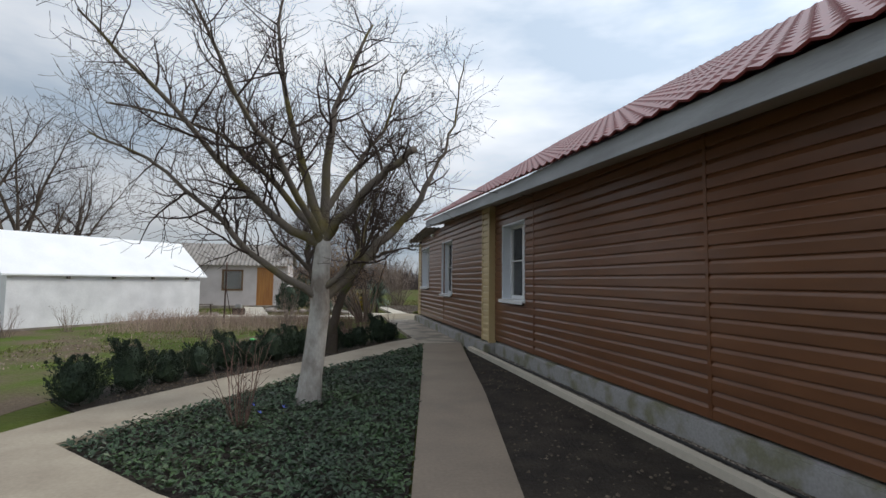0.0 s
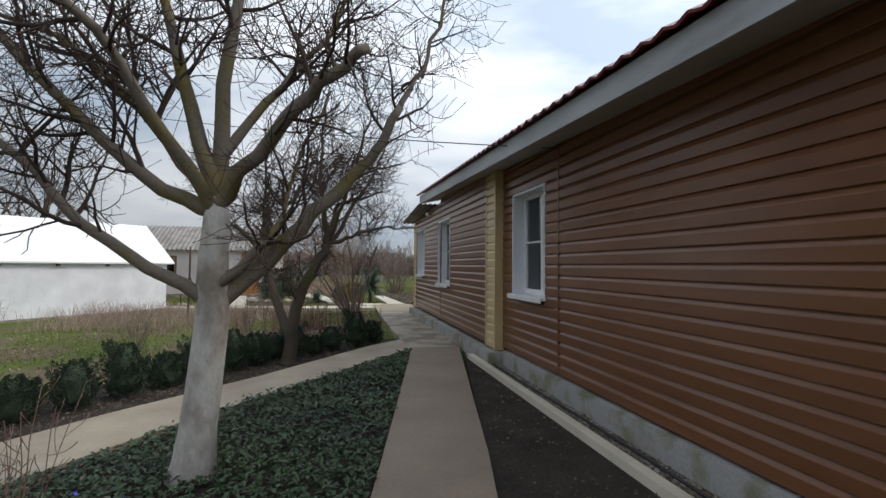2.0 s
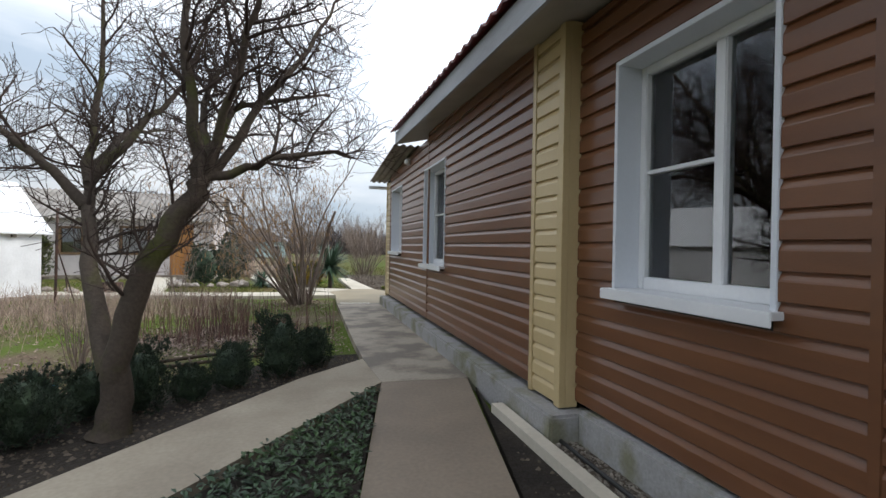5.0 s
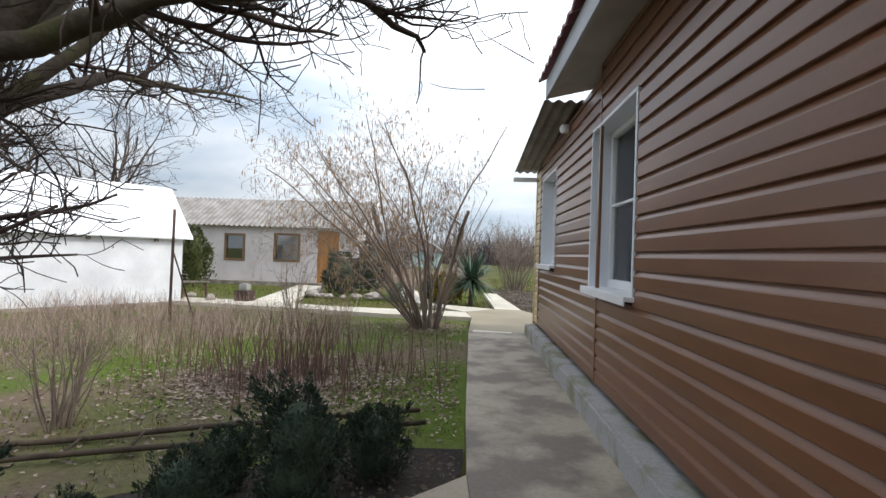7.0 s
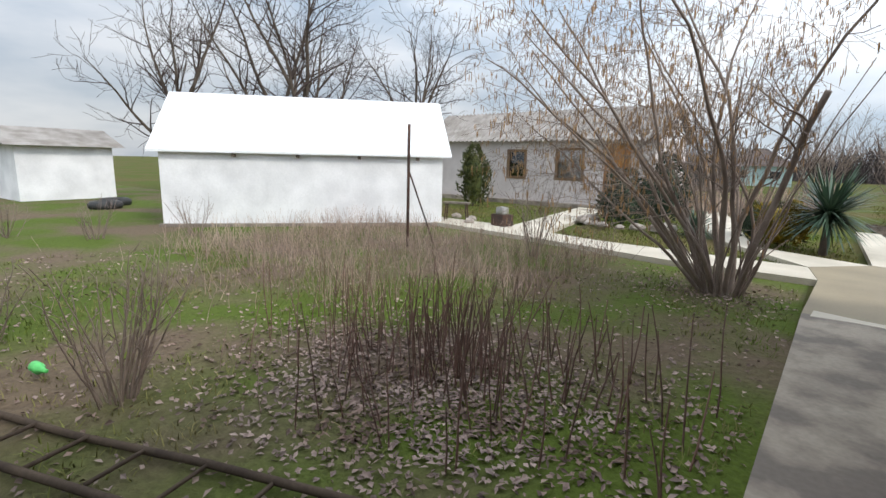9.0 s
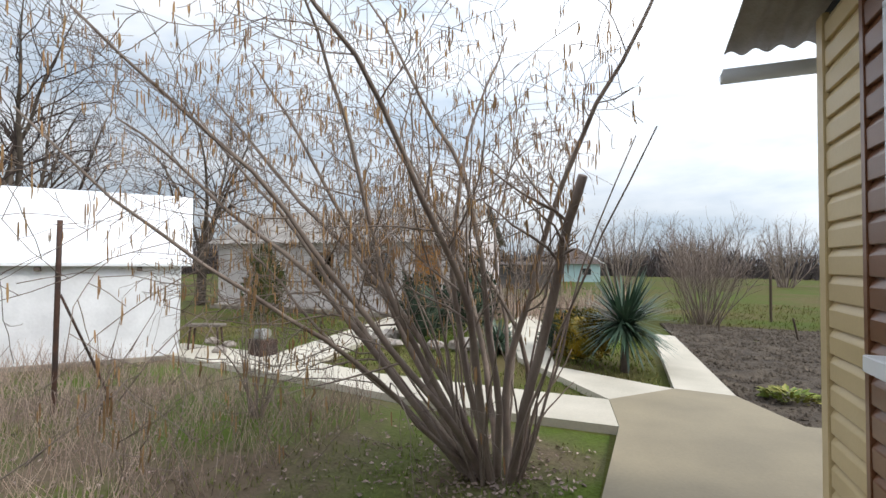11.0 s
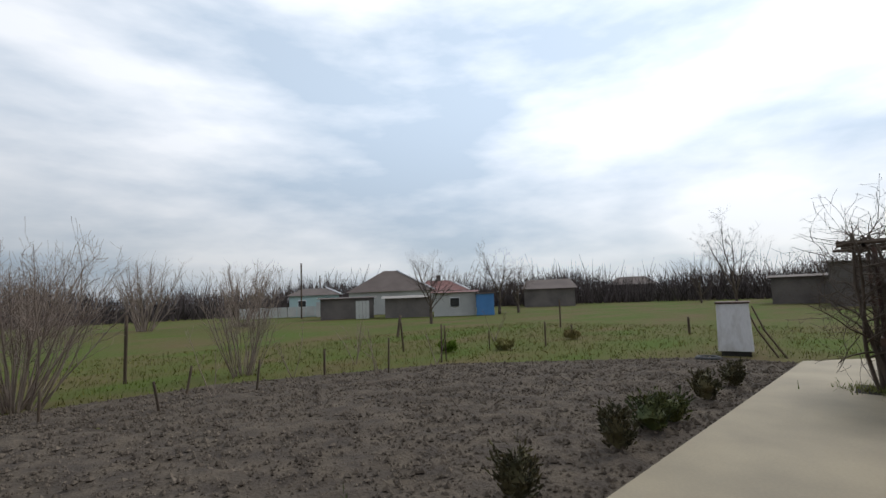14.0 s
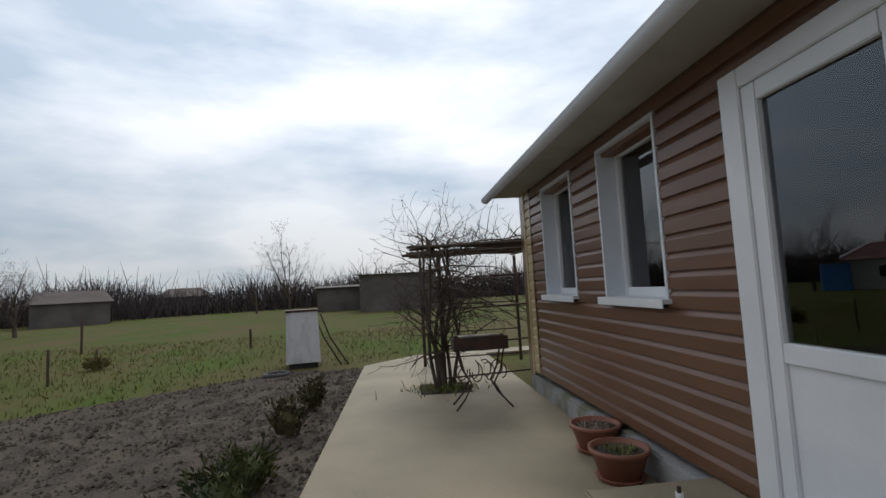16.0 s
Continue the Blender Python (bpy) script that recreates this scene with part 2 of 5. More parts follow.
structure("wall_back", boxes((XF, XF + 0.3, -6, YE, 0, 2.9), (XM, XF + 0.3, -6.3, -6, 0, 2.9)), SIDING, "plain rear house walls", "wall")
structure("floor", boxes((XM, XF, -6, YE - 0.3, 0.1, 0.18)), DARK, "floor inside the house, coloured near-black as an unlit room", "floor")
structure("ceiling", boxes((XM, XF, -6, YE - 0.3, 2.72, 2.76)), SOFFIT, "pale ceiling inside the house", "ceiling")

profiles = {}


def plank_mesh(length, mat, h=COURSE):
    key = (round(length, 3), mat.name, h)
    if key not in profiles:
        pr = ((0, 0), (0.018, 0), (0.021, 0.004), (0.022, h * 0.66), (0.019, h * 0.72), (0.004, h * 0.93), (0.002, h), (0, h))
        vs = [(-d, y, z) for y in (0, length) for d, z in pr]
        k = len(pr)
        fs = [(i, i + k, (i + 1) % k + k, (i + 1) % k) for i in range(k)]
        fs += [tuple(range(k)), tuple(range(2 * k - 1, k - 1, -1))]
        me = raw_mesh("plank", vs, fs, mat)
        bm = bmesh.new()
        bm.from_mesh(me)
        bmesh.ops.recalc_face_normals(bm, faces=bm.faces)
        bm.to_mesh(me)
        bm.free()
        profiles[key] = me
    return profiles[key]


def plank_wall(parent, along, face, stops, z0, z1, openings, mat, gap=0.004):
    """Courses of siding between the stops, left out at the openings."""
    z = z0
    while z < z1 - 0.02:
        zm = z + COURSE / 2
        h = min(COURSE, z1 - z)
        for a, b in zip(stops, stops[1:]):
            spans = [(a, b)]
            for o in openings:
                if o[2] - 0.03 < zm < o[3] + 0.03:
                    nxt = []
                    for s0, s1 in spans:
                        if o[1] <= s0 or o[0] >= s1:
                            nxt.append((s0, s1))
                        else:
                            if o[0] - s0 > 0.02:
                                nxt.append((s0, o[0]))
                            if s1 - o[1] > 0.02:
                                nxt.append((o[1], s1))
                    spans = nxt
            for s0, s1 in spans:
                ob = new("plank", plank_mesh(s1 - s0 - gap, mat, round(h, 3)))
                ob.parent = parent
                if along == "y":
                    ob.matrix_basis = pose(face, s0, z)
                else:
                    ob.matrix_basis = pose(s1 - gap, face, z, 0, 0, 90) @ Matrix.Scale(-1, 4, (1, 0, 0))
        z += COURSE


Z0 = 0.25
plank_wall(wall_main, "y", XM, (-6, 0.0, 3.70, 7.45, YC - 0.03), Z0, 2.97, [W1], SIDING)
plank_wall(wall_ext, "y", XE, (9.84, 13.37), Z0, 3.10, [W2], SIDING)
plank_wall(wall_ext, "y", XE, (13.37, YE - 0.50), Z0, 2.95, [W2, W3], SIDING)
plank_wall(wall_ext, "y", XE, (YE - 0.46, YE - 0.06), Z0, 2.80, [], BEIGE)
plank_wall(wall_end, "x", YE, (XE + 0.05, XF - 0.33), Z0, 2.80, [E1, E2, DOOR], SIDING_END)
plank_wall(wall_end, "x", YE, (XF - 0.28, XF - 0.05), Z0, 2.80, [], BEIGE)
# corner strips and seam strips
part("corner_trim", boxes((XE - 0.03, XE + 0.05, YE - 0.06, YE + 0.03, 0.2, 2.81), bevel=0.004), BEIGE, wall_ext, "beige corner strip")
part("corner_trim", boxes((XF - 0.05, XF + 0.03, YE - 0.06, YE + 0.03, 0.2, 2.81), bevel=0.004), BEIGE, wall_end, "beige corner strip")
part("seam_strip", boxes((XE - 0.026, XE, YE - 0.50, YE - 0.46, Z0, 2.86), bevel=0.003), SIDING, wall_ext)
part("seam_strip", boxes((XF - 0.33, XF - 0.28, YE, YE + 0.026, Z0, 2.80), bevel=0.003), SIDING, wall_end)
for y in (0.0, 3.70, 7.45):
    part("seam_strip", boxes((XM - 0.026, XM, y - 0.022, y + 0.022, Z0, 3.0), bevel=0.003), SIDING, wall_main)
part("seam_strip", boxes((XE - 0.026, XE, 13.348, 13.392, Z0, 3.08), bevel=0.003), SIDING, wall_ext)
# beige corner where the extension stands proud
column = structure("corner_column", boxes((XE - 0.028, XE + 0.02, YC - 0.03, YC + 0.05, 0.2, 2.98), (XE + 0.02, XM, YC - 0.03, YC, 0.2, 2.98), (XE - 0.028, XE, 9.78, 9.84, 0.2, 3.0), bevel=0.003), BEIGE, "beige sided corner of the extension", "corner")
plank_wall(column, "y", XE, (YC + 0.05, 9.78), 0.22, 2.98, [], BEIGE)

# plinth
structure("plinth", boxes((XM - 0.07, XM + 0.2, -6, YC - 0.15, -0.1, 0.225), (XE - 0.16, XE + 0.2, YC - 0.15, YE + 0.02, -0.1, 0.19), (XE + 0.2, XF + 0.05, YE - 0.1, YE + 0.06, -0.1, 0.19), bevel=0.02), PLINTH, "grey cement plinth along the house foot", "plinth")

# roof: eave board, soffit, red metal tile sheet
XR = 3.60
YR = 14.30
bm = bmesh.new()


def prism(bm, outline_a, outline_b):
    a = [bm.verts.new(p) for p in outline_a]
    b = [bm.verts.new(p) for p in outline_b]
    k = len(a)
    bm.faces.new(a)
    bm.faces.new(b[::-1])
    for i in range(k):
        bm.faces.new((a[i], b[i], b[(i + 1) % k], a[(i + 1) % k]))
    bmesh.ops.recalc_face_normals(bm, faces=bm.faces)
    return bm


def eave_ring(y, x0, x1, dz0, dz1):
    e = eave(y)
    return [(x0, y, e + dz0), (x1, y, e + dz0), (x1, y, e + dz1), (x0, y, e + dz1)]


structure("eave_board", prism(bmesh.new(), eave_ring(-6.5, XR, XR + 0.03, 0.0, 0.20), eave_ring(YR, XR, XR + 0.03, 0.0, 0.20)), FASCIA, "weathered grey painted eave board", "eave board")
def soffit_ring(y):
    e = eave(y)
    return [(XR + 0.03, y, e + 0.005), (XM + 0.1, y, e + 0.135), (XM + 0.1, y, e + 0.155), (XR + 0.03, y, e + 0.025)]


structure("soffit", prism(bmesh.new(), soffit_ring(-6.5), soffit_ring(YR)), SOFFIT, "pale boarded soffit under the roof overhang", "soffit")
SLOPE = 0.62
XRIDGE = 8.1
vs, fs = [], []
rows_u = [0.31 * i + d for i in range(16) for d in (0.0, 0.29)] + [16 * 0.31]
ys = np.arange(-6.6, YR + 0.16, 0.055)
for i, u in enumerate(rows_u):
    step_up = 0.0 if i % 2 == 0 else 0.03
    for y in ys:
        wave = 0.018 * math.sin(y * 2 * math.pi / 0.22)
        x = XR - 0.07 + u * 0.922
        vs.append((x, y, eave(y) + 0.20 + wave + (u * 0.922) * SLOPE - step_up + 0.03))
k = len(ys)
for i in range(len(rows_u) - 1):
    for j in range(k - 1):
        fs.append((i * k + j, (i + 1) * k + j, (i + 1) * k + j + 1, i * k + j + 1))
ob = tagged(new("roof", raw_mesh("roof", vs, fs, ROOF_RED, False)), "dark red metal tile roof with wavy eave", "roof", kind="structure")
sm = ob.modifiers.new("thick", 'SOLIDIFY')
sm.thickness = 0.02
# far slope and gable closing the roof
bm = bmesh.new()
top = eave(5) + 0.2 + (XRIDGE - XR) * SLOPE
prism(bm, [(XM, YR - 0.3, 2.9), (XF, YR - 0.3, 2.9), (XRIDGE, YR - 0.3, top - 0.05)], [(XM, -6.2, 2.9), (XF, -6.2, 2.9), (XRIDGE, -6.2, top - 0.05)])
structure("roof_core", bm, ROOF_DARK, "dark gable under the roof ridge", "gable")


def corrugated(x0, x1, y_low, y_high, z_low, z_high, along_x=True, pitch=0.15, amp=0.025, n_seg=8):
    """A corrugated sheet whose waves run down its slope."""
    vs, fs = [], []
    us = np.arange(x0, x1 + 1e-6, pitch / 8)
    for i in range(n_seg + 1):
        f = i / n_seg
        for u in us:
            w = amp * math.cos(2 * math.pi * u / pitch)
            vs.append((u, y_low + (y_high - y_low) * f, z_low + (z_high - z_low) * f + w))
    k = len(us)
    for i in range(n_seg):
        for j in range(k - 1):
            fs.append((i * k + j, i * k + j + 1, (i + 1) * k + j + 1, (i + 1) * k + j))
    return vs, fs


# lean-to roof over the end wall
vs, fs = corrugated(3.61, XF + 0.3, 17.80, 14.45, 2.865, 3.085, pitch=0.13, amp=0.017)
ob = tagged(new("lean_to_roof", raw_mesh("lean_to_roof", vs, fs, ASBESTOS, True)), "grey corrugated fibre cement lean-to roof", "roof", kind="structure")
sm = ob.modifiers.new("thick", 'SOLIDIFY')
sm.thickness = 0.008
structure("end_soffit", boxes((XE + 0.2, XF + 0.3, YE - 0.05, 17.76, 2.79, 2.82)), SOFFIT, "pale soffit under the end eave", "soffit")
bm = bmesh.new()
prism(bm, [(XE + 0.02, 13.3, 2.6), (XE + 0.02, YE - 0.02, 2.6), (XE + 0.02, YE - 0.02, 2.82), (XE + 0.02, 14.3, 3.03), (XE + 0.02, 13.3, 3.03)], [(XF, 13.3, 2.6), (XF, YE - 0.02, 2.6), (XF, YE - 0.02, 2.82), (XF, 14.3, 3.03), (XF, 13.3, 3.03)])
structure("lean_to_core", bm, SIDING, "brown wall closing the lean-to side", "wall")
# gutter: half-round trough with end caps
vs, fs = [], []
gx = np.linspace(3.60, XF + 0.28, 3)
prof = [(0.062 * math.cos(a), 0.062 * math.sin(a)) for a in np.linspace(math.pi, 2 * math.pi, 10)]
prof = [(-0.066, 0.006)] + prof + [(0.066, 0.006)]
for x in gx:
    for dy, dz in prof:
        vs.append((x, 17.86 + dy, 2.77 + dz))
k = len(prof)
for i in range(len(gx) - 1):
    for j in range(k - 1):
        fs.append((i * k + j, (i + 1) * k + j, (i + 1) * k + j + 1, i * k + j + 1))
fs.append(tuple(range(k)))
fs.append(tuple(range(len(vs) - k, len(vs))))
ob = tagged(new("gutter", raw_mesh("gutter", vs, fs, REVEAL, True)), "white plastic rain gutter along the end eave", "gutter", kind="structure")
sm = ob.modifiers.new("thick", 'SOLIDIFY')
sm.thickness = 0.004


def window(name, along, face, o, label, depth=0.19, sash=0.5, mull=True):
    """A plastic window set back in white metal reveals with a projecting sill."""
    u0, u1, z0, z1 = o
    s = 1 if along == "y" else -1

    def bx(d0, d1, a, b, c, e):
        if along == "y":
            return (face + d0, face + d1, a, b, c, e)
        return (a, b, face - d1, face - d0, c, e)
    win = structure(name, boxes(bx(-0.028, depth, u0 - 0.02, u0 + 0.012, z0, z1), bx(-0.028, depth, u1 - 0.012, u1 + 0.02, z0, z1), bx(-0.028, depth, u0 - 0.02, u1 + 0.02, z1 - 0.012, z1 + 0.02), bevel=0.003), REVEAL, label, "window")
    part("window_sill", boxes(bx(-0.09, depth, u0 - 0.05, u1 + 0.05, z0 - 0.025, z0 + 0.01), bx(-0.095, -0.085, u0 - 0.05, u1 + 0.05, z0 - 0.055, z0 + 0.01), bevel=0.004), WHITE_PVC, win, "white metal sill")
    f = 0.065
    part("window_frame", boxes(bx(depth - 0.05, depth + 0.02, u0 + 0.012, u0 + f, z0 + 0.01, z1 - 0.012), bx(depth - 0.05, depth + 0.02, u1 - f, u1 - 0.012, z0 + 0.01, z1 - 0.012),
                               bx(depth - 0.05, depth + 0.02, u0 + f, u1 - f, z0 + 0.01, z0 + f + 0.02), bx(depth - 0.05, depth + 0.02, u0 + f, u1 - f, z1 - f, z1 - 0.012), bevel=0.006), WHITE_PVC, win)
    if mull:
        um = u0 + (u1 - u0) * sash
        part("mullion", boxes(bx(depth - 0.045, depth + 0.02, um - 0.035, um + 0.035, z0 + f, z1 - f), bevel=0.006), WHITE_PVC, win)
        zt = z0 + (z1 - z0) * 0.52
        part("glazing_bar", boxes(bx(depth - 0.04, depth + 0.01, um, u1 - f, zt - 0.012, zt + 0.012), bevel=0.003), WHITE_PVC, win)
        panes = ((u0 + f, um - 0.035, z0 + f, z1 - f), (um + 0.035, u1 - f, z0 + f, z1 - f))
    else:
        panes = ((u0 + f, u1 - f, z0 + f, z1 - f),)
    for a, b, c, e in panes:
        p = part("pane", boxes(bx(depth - 0.012, depth - 0.006, a, b, c, e)), GLASS, win)
        p.visible_shadow = False
    return win


window("window_1", "y", XM, W1, "white plastic window with a glazing bar", sash=0.42)
window("window_2", "y", XE, W2, "white plastic window with a glazing bar", sash=0.42)
window("window_3", "y", XE, W3, "white plastic window at the house corner", sash=0.42)
window("window_4", "x", YE, E1, "white single-pane plastic window in the end wall", mull=False)
window("window_5", "x", YE, E2, "white single-pane plastic window in the end wall", mull=False)

# door
d0, d1, dz0, dz1 = DOOR
door = structure("door_1", boxes((d0 - 0.06, d0 + 0.06, YE - 0.06, YE + 0.035, dz0, dz1 + 0.06), (d1 - 0.06, d1 + 0.09, YE - 0.06, YE + 0.035, dz0 - 0.05, dz1 + 0.06), (d0 + 0.06, d1 - 0.06, YE - 0.06, YE + 0.035, dz1 - 0.05, dz1 + 0.06), bevel=0.006), WHITE_PVC, "closed white plastic door, glazed above, panel below", "door")
part("door_leaf", boxes((d0 + 0.06, d0 + 0.16, YE - 0.05, YE + 0.02, dz0 + 0.01, dz1 - 0.05), (d1 - 0.16, d1 - 0.06, YE - 0.05, YE + 0.02, dz0 + 0.01, dz1 - 0.05),
                        (d0 + 0.16, d1 - 0.16, YE - 0.05, YE + 0.02, dz0 + 0.01, dz0 + 0.12), (d0 + 0.16, d1 - 0.16, YE - 0.05, YE + 0.02, dz1 - 0.15, dz1 - 0.05), (d0 + 0.16, d1 - 0.16, YE - 0.05, YE + 0.02, 1.03, 1.13), bevel=0.006), WHITE_PVC, door)
part("lower_panel", boxes((d0 + 0.16, d1 - 0.16, YE - 0.03, YE, dz0 + 0.12, 1.03), bevel=0.004), WHITE_PVC, door)
p = part("pane", boxes((d0 + 0.16, d1 - 0.16, YE - 0.02, YE - 0.014, 1.13, dz1 - 0.15)), GLASS, door)
p.visible_shadow = False

# ---- paths ----
structure("path_main", slab([(-0.56, -6), (-0.06, -6), (2.04, 2.89), (2.79, 6.04), (3.80, 10.93), (2.92, 10.95), (2.01, 6.41), (1.30, 2.98)], -0.12, 0.0), CONCRETE_TROD, "worn straight concrete garden path", "path")
structure("path_side", slab([(0.43, 3.10), (1.08, 2.3), (0.7, 0.8), (0.0, 2.6), (-0.60, 3.22), (-1.05, 3.62), (-2.8, 5.1), (-2.08, 5.37), (-1.73, 6.12), (-0.61, 7.70), (0.62, 9.15), (2.15, 11.25), (2.85, 11.96), (2.92, 10.954), (0.33, 7.48), (-0.78, 5.81), (-1.45, 4.93), (-0.29, 3.72)], -0.12, 0.004), CONCRETE_SUNLIT, "narrow worn concrete path round the planted bed", "path")
structure("path_house", slab([(2.924, 10.958), (3.82, 10.938), (3.83, 17.44), (2.86, 17.44), (2.84, 13.2), (2.854, 11.96)], -0.12, 0.002), CONCRETE, "stained concrete path along the house wall", "path")
structure("patio", slab([(2.86, 17.444), (3.81, 17.444), (16.6, 17.38), (16.6, 15.0), (17.4, 15.0), (17.0, 18.9), (15.97, 19.98), (4.60, 20.08), (4.18, 21.05), (3.52, 21.13), (2.79, 20.30), (2.93, 19.37)], -0.12, 0.0), CONCRETE_TAN, "broad smooth tan concrete terrace", "terrace")
structure("path_right", slab([(3.52, 21.134), (4.18, 21.054), (3.83, 26.0), (3.40, 26.15)], -0.12, -0.002), CONCRETE_PALE, "pale concrete path past the yucca", "path")
structure("path_middle", slab([(2.79, 20.304), (3.51, 21.13), (1.93, 21.85), (0.40, 28.6), (-0.15, 28.6), (0.05, 26.3), (1.25, 22.3)], -0.12, -0.004), CONCRETE_PALE, "pale concrete path into the garden", "path")
structure("path_left", slab([(2.926, 19.37), (2.786, 20.30), (-0.32, 20.35), (-1.59, 20.62), (-2.6, 26.5), (-3.5, 26.6), (-2.6, 20.9), (-4.9, 21.0), (-4.9, 20.2), (-0.48, 19.62), (1.08, 19.34)], -0.12, -0.003), CONCRETE_PALE, "pale concrete path towards the outbuildings", "path")
structure("kerb_strip", slab([(3.69, -6), (3.79, -6), (3.80, 10.0), (3.70, 10.0)], -0.12, 0.045), CONCRETE_PALE, "narrow concrete kerb beside the bare bed", "kerb")
structure("cement_patch", slab([(2.93, 17.36), (2.95, 17.62), (3.30, 17.53), (3.62, 17.49), (3.60, 17.37), (3.30, 17.39)], -0.05, 0.005), CONCRETE_PALE, "pale cement patch at the terrace edge", "cement patch")
structure("door_step", boxes((6.0, 8.88, YE + 0.03, 18.2, -0.05, 0.262), bevel=0.015), CONCRETE_TAN, "tan concrete door step", "step")


def soil_bed(name, outline, z, mat, label, cell=0.1, rough=0.03):
    """A bed with an uneven surface over a plan outline."""
    bm = slab(outline, -0.12, z)
    xs = [p[0] for p in outline]
    ys = [p[1] for p in outline]
    x = min(xs) + cell
    while x < max(xs):
        bmesh.ops.bisect_plane(bm, geom=bm.verts[:] + bm.edges[:] + bm.faces[:], plane_co=(x, 0, 0), plane_no=(1, 0, 0))
        x += cell
    y = min(ys) + cell
    while y < max(ys):
        bmesh.ops.bisect_plane(bm, geom=bm.verts[:] + bm.edges[:] + bm.faces[:], plane_co=(0, y, 0), plane_no=(0, 1, 0))
        y += cell
    for v in bm.verts:
        if v.co.z > -0.1 and not any(len(e.link_faces) < 2 or min(f.normal.z for f in e.link_faces) < 0.5 for e in v.link_edges):
            v.co.z += rough * (noise.noise(v.co * 2.3) + 0.7 * noise.noise(v.co * 7.0))
    return structure(name, bm, mat, label, "soil bed")


# ---- beds ----
soil_bed("bed_bare", [(-0.05, -6), (3.69, -6), (3.70, 10.0), (3.86, 10.9), (2.79, 6.04), (2.04, 2.89)], -0.03, SOIL_WET, "bare dark soil bed between path and kerb", 0.25, 0.02)
structure("gravel_strip", slab([(3.792, -6), (4.15, -6), (4.15, 9.4), (3.90, 10.9), (3.802, 10.0)], -0.12, 0.0), SOIL, "gravelly strip at the house foot", "gravel")
GARDEN = [(4.20, 21.06), (4.62, 20.09), (15.97, 19.99), (16.2, 21.6), (12.3, 26.4), (7.9, 28.5), (3.65, 28.8), (3.85, 26.0)]
soil_bed("bed_garden", GARDEN, -0.05, SOIL, "dug over vegetable garden with grey clods", 0.3, 0.05)
IVY = [(-1.40, 4.94), (-0.27, 3.76), (0.45, 3.14), (1.28, 3.02), (1.99, 6.41), (2.88, 10.85), (0.36, 7.48), (-0.75, 5.83)]
structure("bed_ivy", slab(IVY, -0.12, -0.05), SOIL_WET, "planted bed under the tree", "soil bed")
structure("bed_hedge", slab([(-1.85, 6.2), (-0.64, 7.74), (0.59, 9.19), (2.12, 11.29), (2.82, 11.99), (2.83, 12.5), (2.1, 12.45), (0.9, 11.6), (-1.6, 8.9), (-2.5, 7.0)], -0.12, -0.06), SOIL_WET, "dark soil under the evergreen hedge", "soil bed")
structure("lawn_west", slab([(-30, 7.0), (-2.9, 5.3), (-2.52, 7.0), (-1.62, 8.92), (0.88, 11.62), (2.08, 12.47), (2.834, 12.52), (2.85, 19.3), (1.08, 19.3), (-0.5, 19.6), (-4.9, 20.18), (-30, 19.5)], -0.12, -0.085), LAWN, "patchy spring lawn with dead leaves and dry grass", "lawn")

# ---- outbuildings ----
GREY_BEAM = material("grey_rafter_wood", (0.16, 0.13, 0.11), (0.10, 0.08, 0.07), 4, 0.85, 0.2, 50, 0.25)
barn = thing("white_barn", (-4.10, 20.25, -0.09), "low whitewashed barn with white sheet roof", "barn", rz=math.degrees(math.atan2(-4.65, -3.8)))
L, D, EV, RG = 5.95, 3.0, 1.62, 2.86
part("wall", boxes((0, L, -D, 0, 0, EV)), WHITEWASH, barn)
bm = bmesh.new()
o = 0.14
prism(bm, [(-0.18, o, EV - 0.06), (-0.18, -D / 2, RG), (-0.18, -D - o, EV - 0.06), (-0.18, -D - o, EV - 0.01), (-0.18, -D / 2, RG + 0.06), (-0.18, o, EV - 0.01)],
      [(L + 0.18, o, EV - 0.06), (L + 0.18, -D / 2, RG), (L + 0.18, -D - o, EV - 0.06), (L + 0.18, -D - o, EV - 0.01), (L + 0.18, -D / 2, RG + 0.06), (L + 0.18, o, EV - 0.01)])
part("roof", bm, BARN_ROOF, barn, "white sheet roof")
bm = bmesh.new()
prism(bm, [(0, 0, EV), (0, -D, EV), (0, -D / 2, RG - 0.04)], [(L, 0, EV), (L, -D, EV), (L, -D / 2, RG - 0.04)])
part("gable", bm, WHITEWASH, barn)
for u in (0.55, 1.85, 3.15, 4.45):
    part("rafter_end", boxes((u, u + 0.07, 0.0, 0.10, EV - 0.14, EV - 0.07)), GREY_BEAM, barn, "dark rafter end")
part("base_band", boxes((-0.06, L + 0.06, -0.02, 0.10, -0.05, 0.07), bevel=0.01), CONCRETE, barn, "low cement footing")

SHED_WALL = material("pinkish_white_plaster", (0.62, 0.57, 0.55), (0.52, 0.47, 0.45), 1.4, 0.9, 0.3, 25, 0.12)
WOOD_OCHRE = material("varnished_ochre_wood", (0.42, 0.19, 0.045), (0.30, 0.12, 0.03), 2, 0.5, 0.1, 40, 0.2, stretch=(6, 6, 0.4))
WOOD_BROWN = material("brown_window_wood", (0.20, 0.12, 0.06), (0.14, 0.08, 0.04), 3, 0.6, 0.1, 40, 0.2)
SY, SX0, SX1, SEV = 27.2, -10.8, -1.45, 2.22
shed = thing("summer_kitchen", (0, 0, 0), "low white plastered outbuilding with corrugated roof", "outbuilding")
bm = bmesh.new()
SW = [(-6.67, -5.94, 0.86, 1.82), (-4.70, -3.75, 0.87, 1.88), (-3.02, -2.18, 0.0, 2.06)]
us = sorted({SX0, SX1, *[q for w in SW for q in w[:2]]})
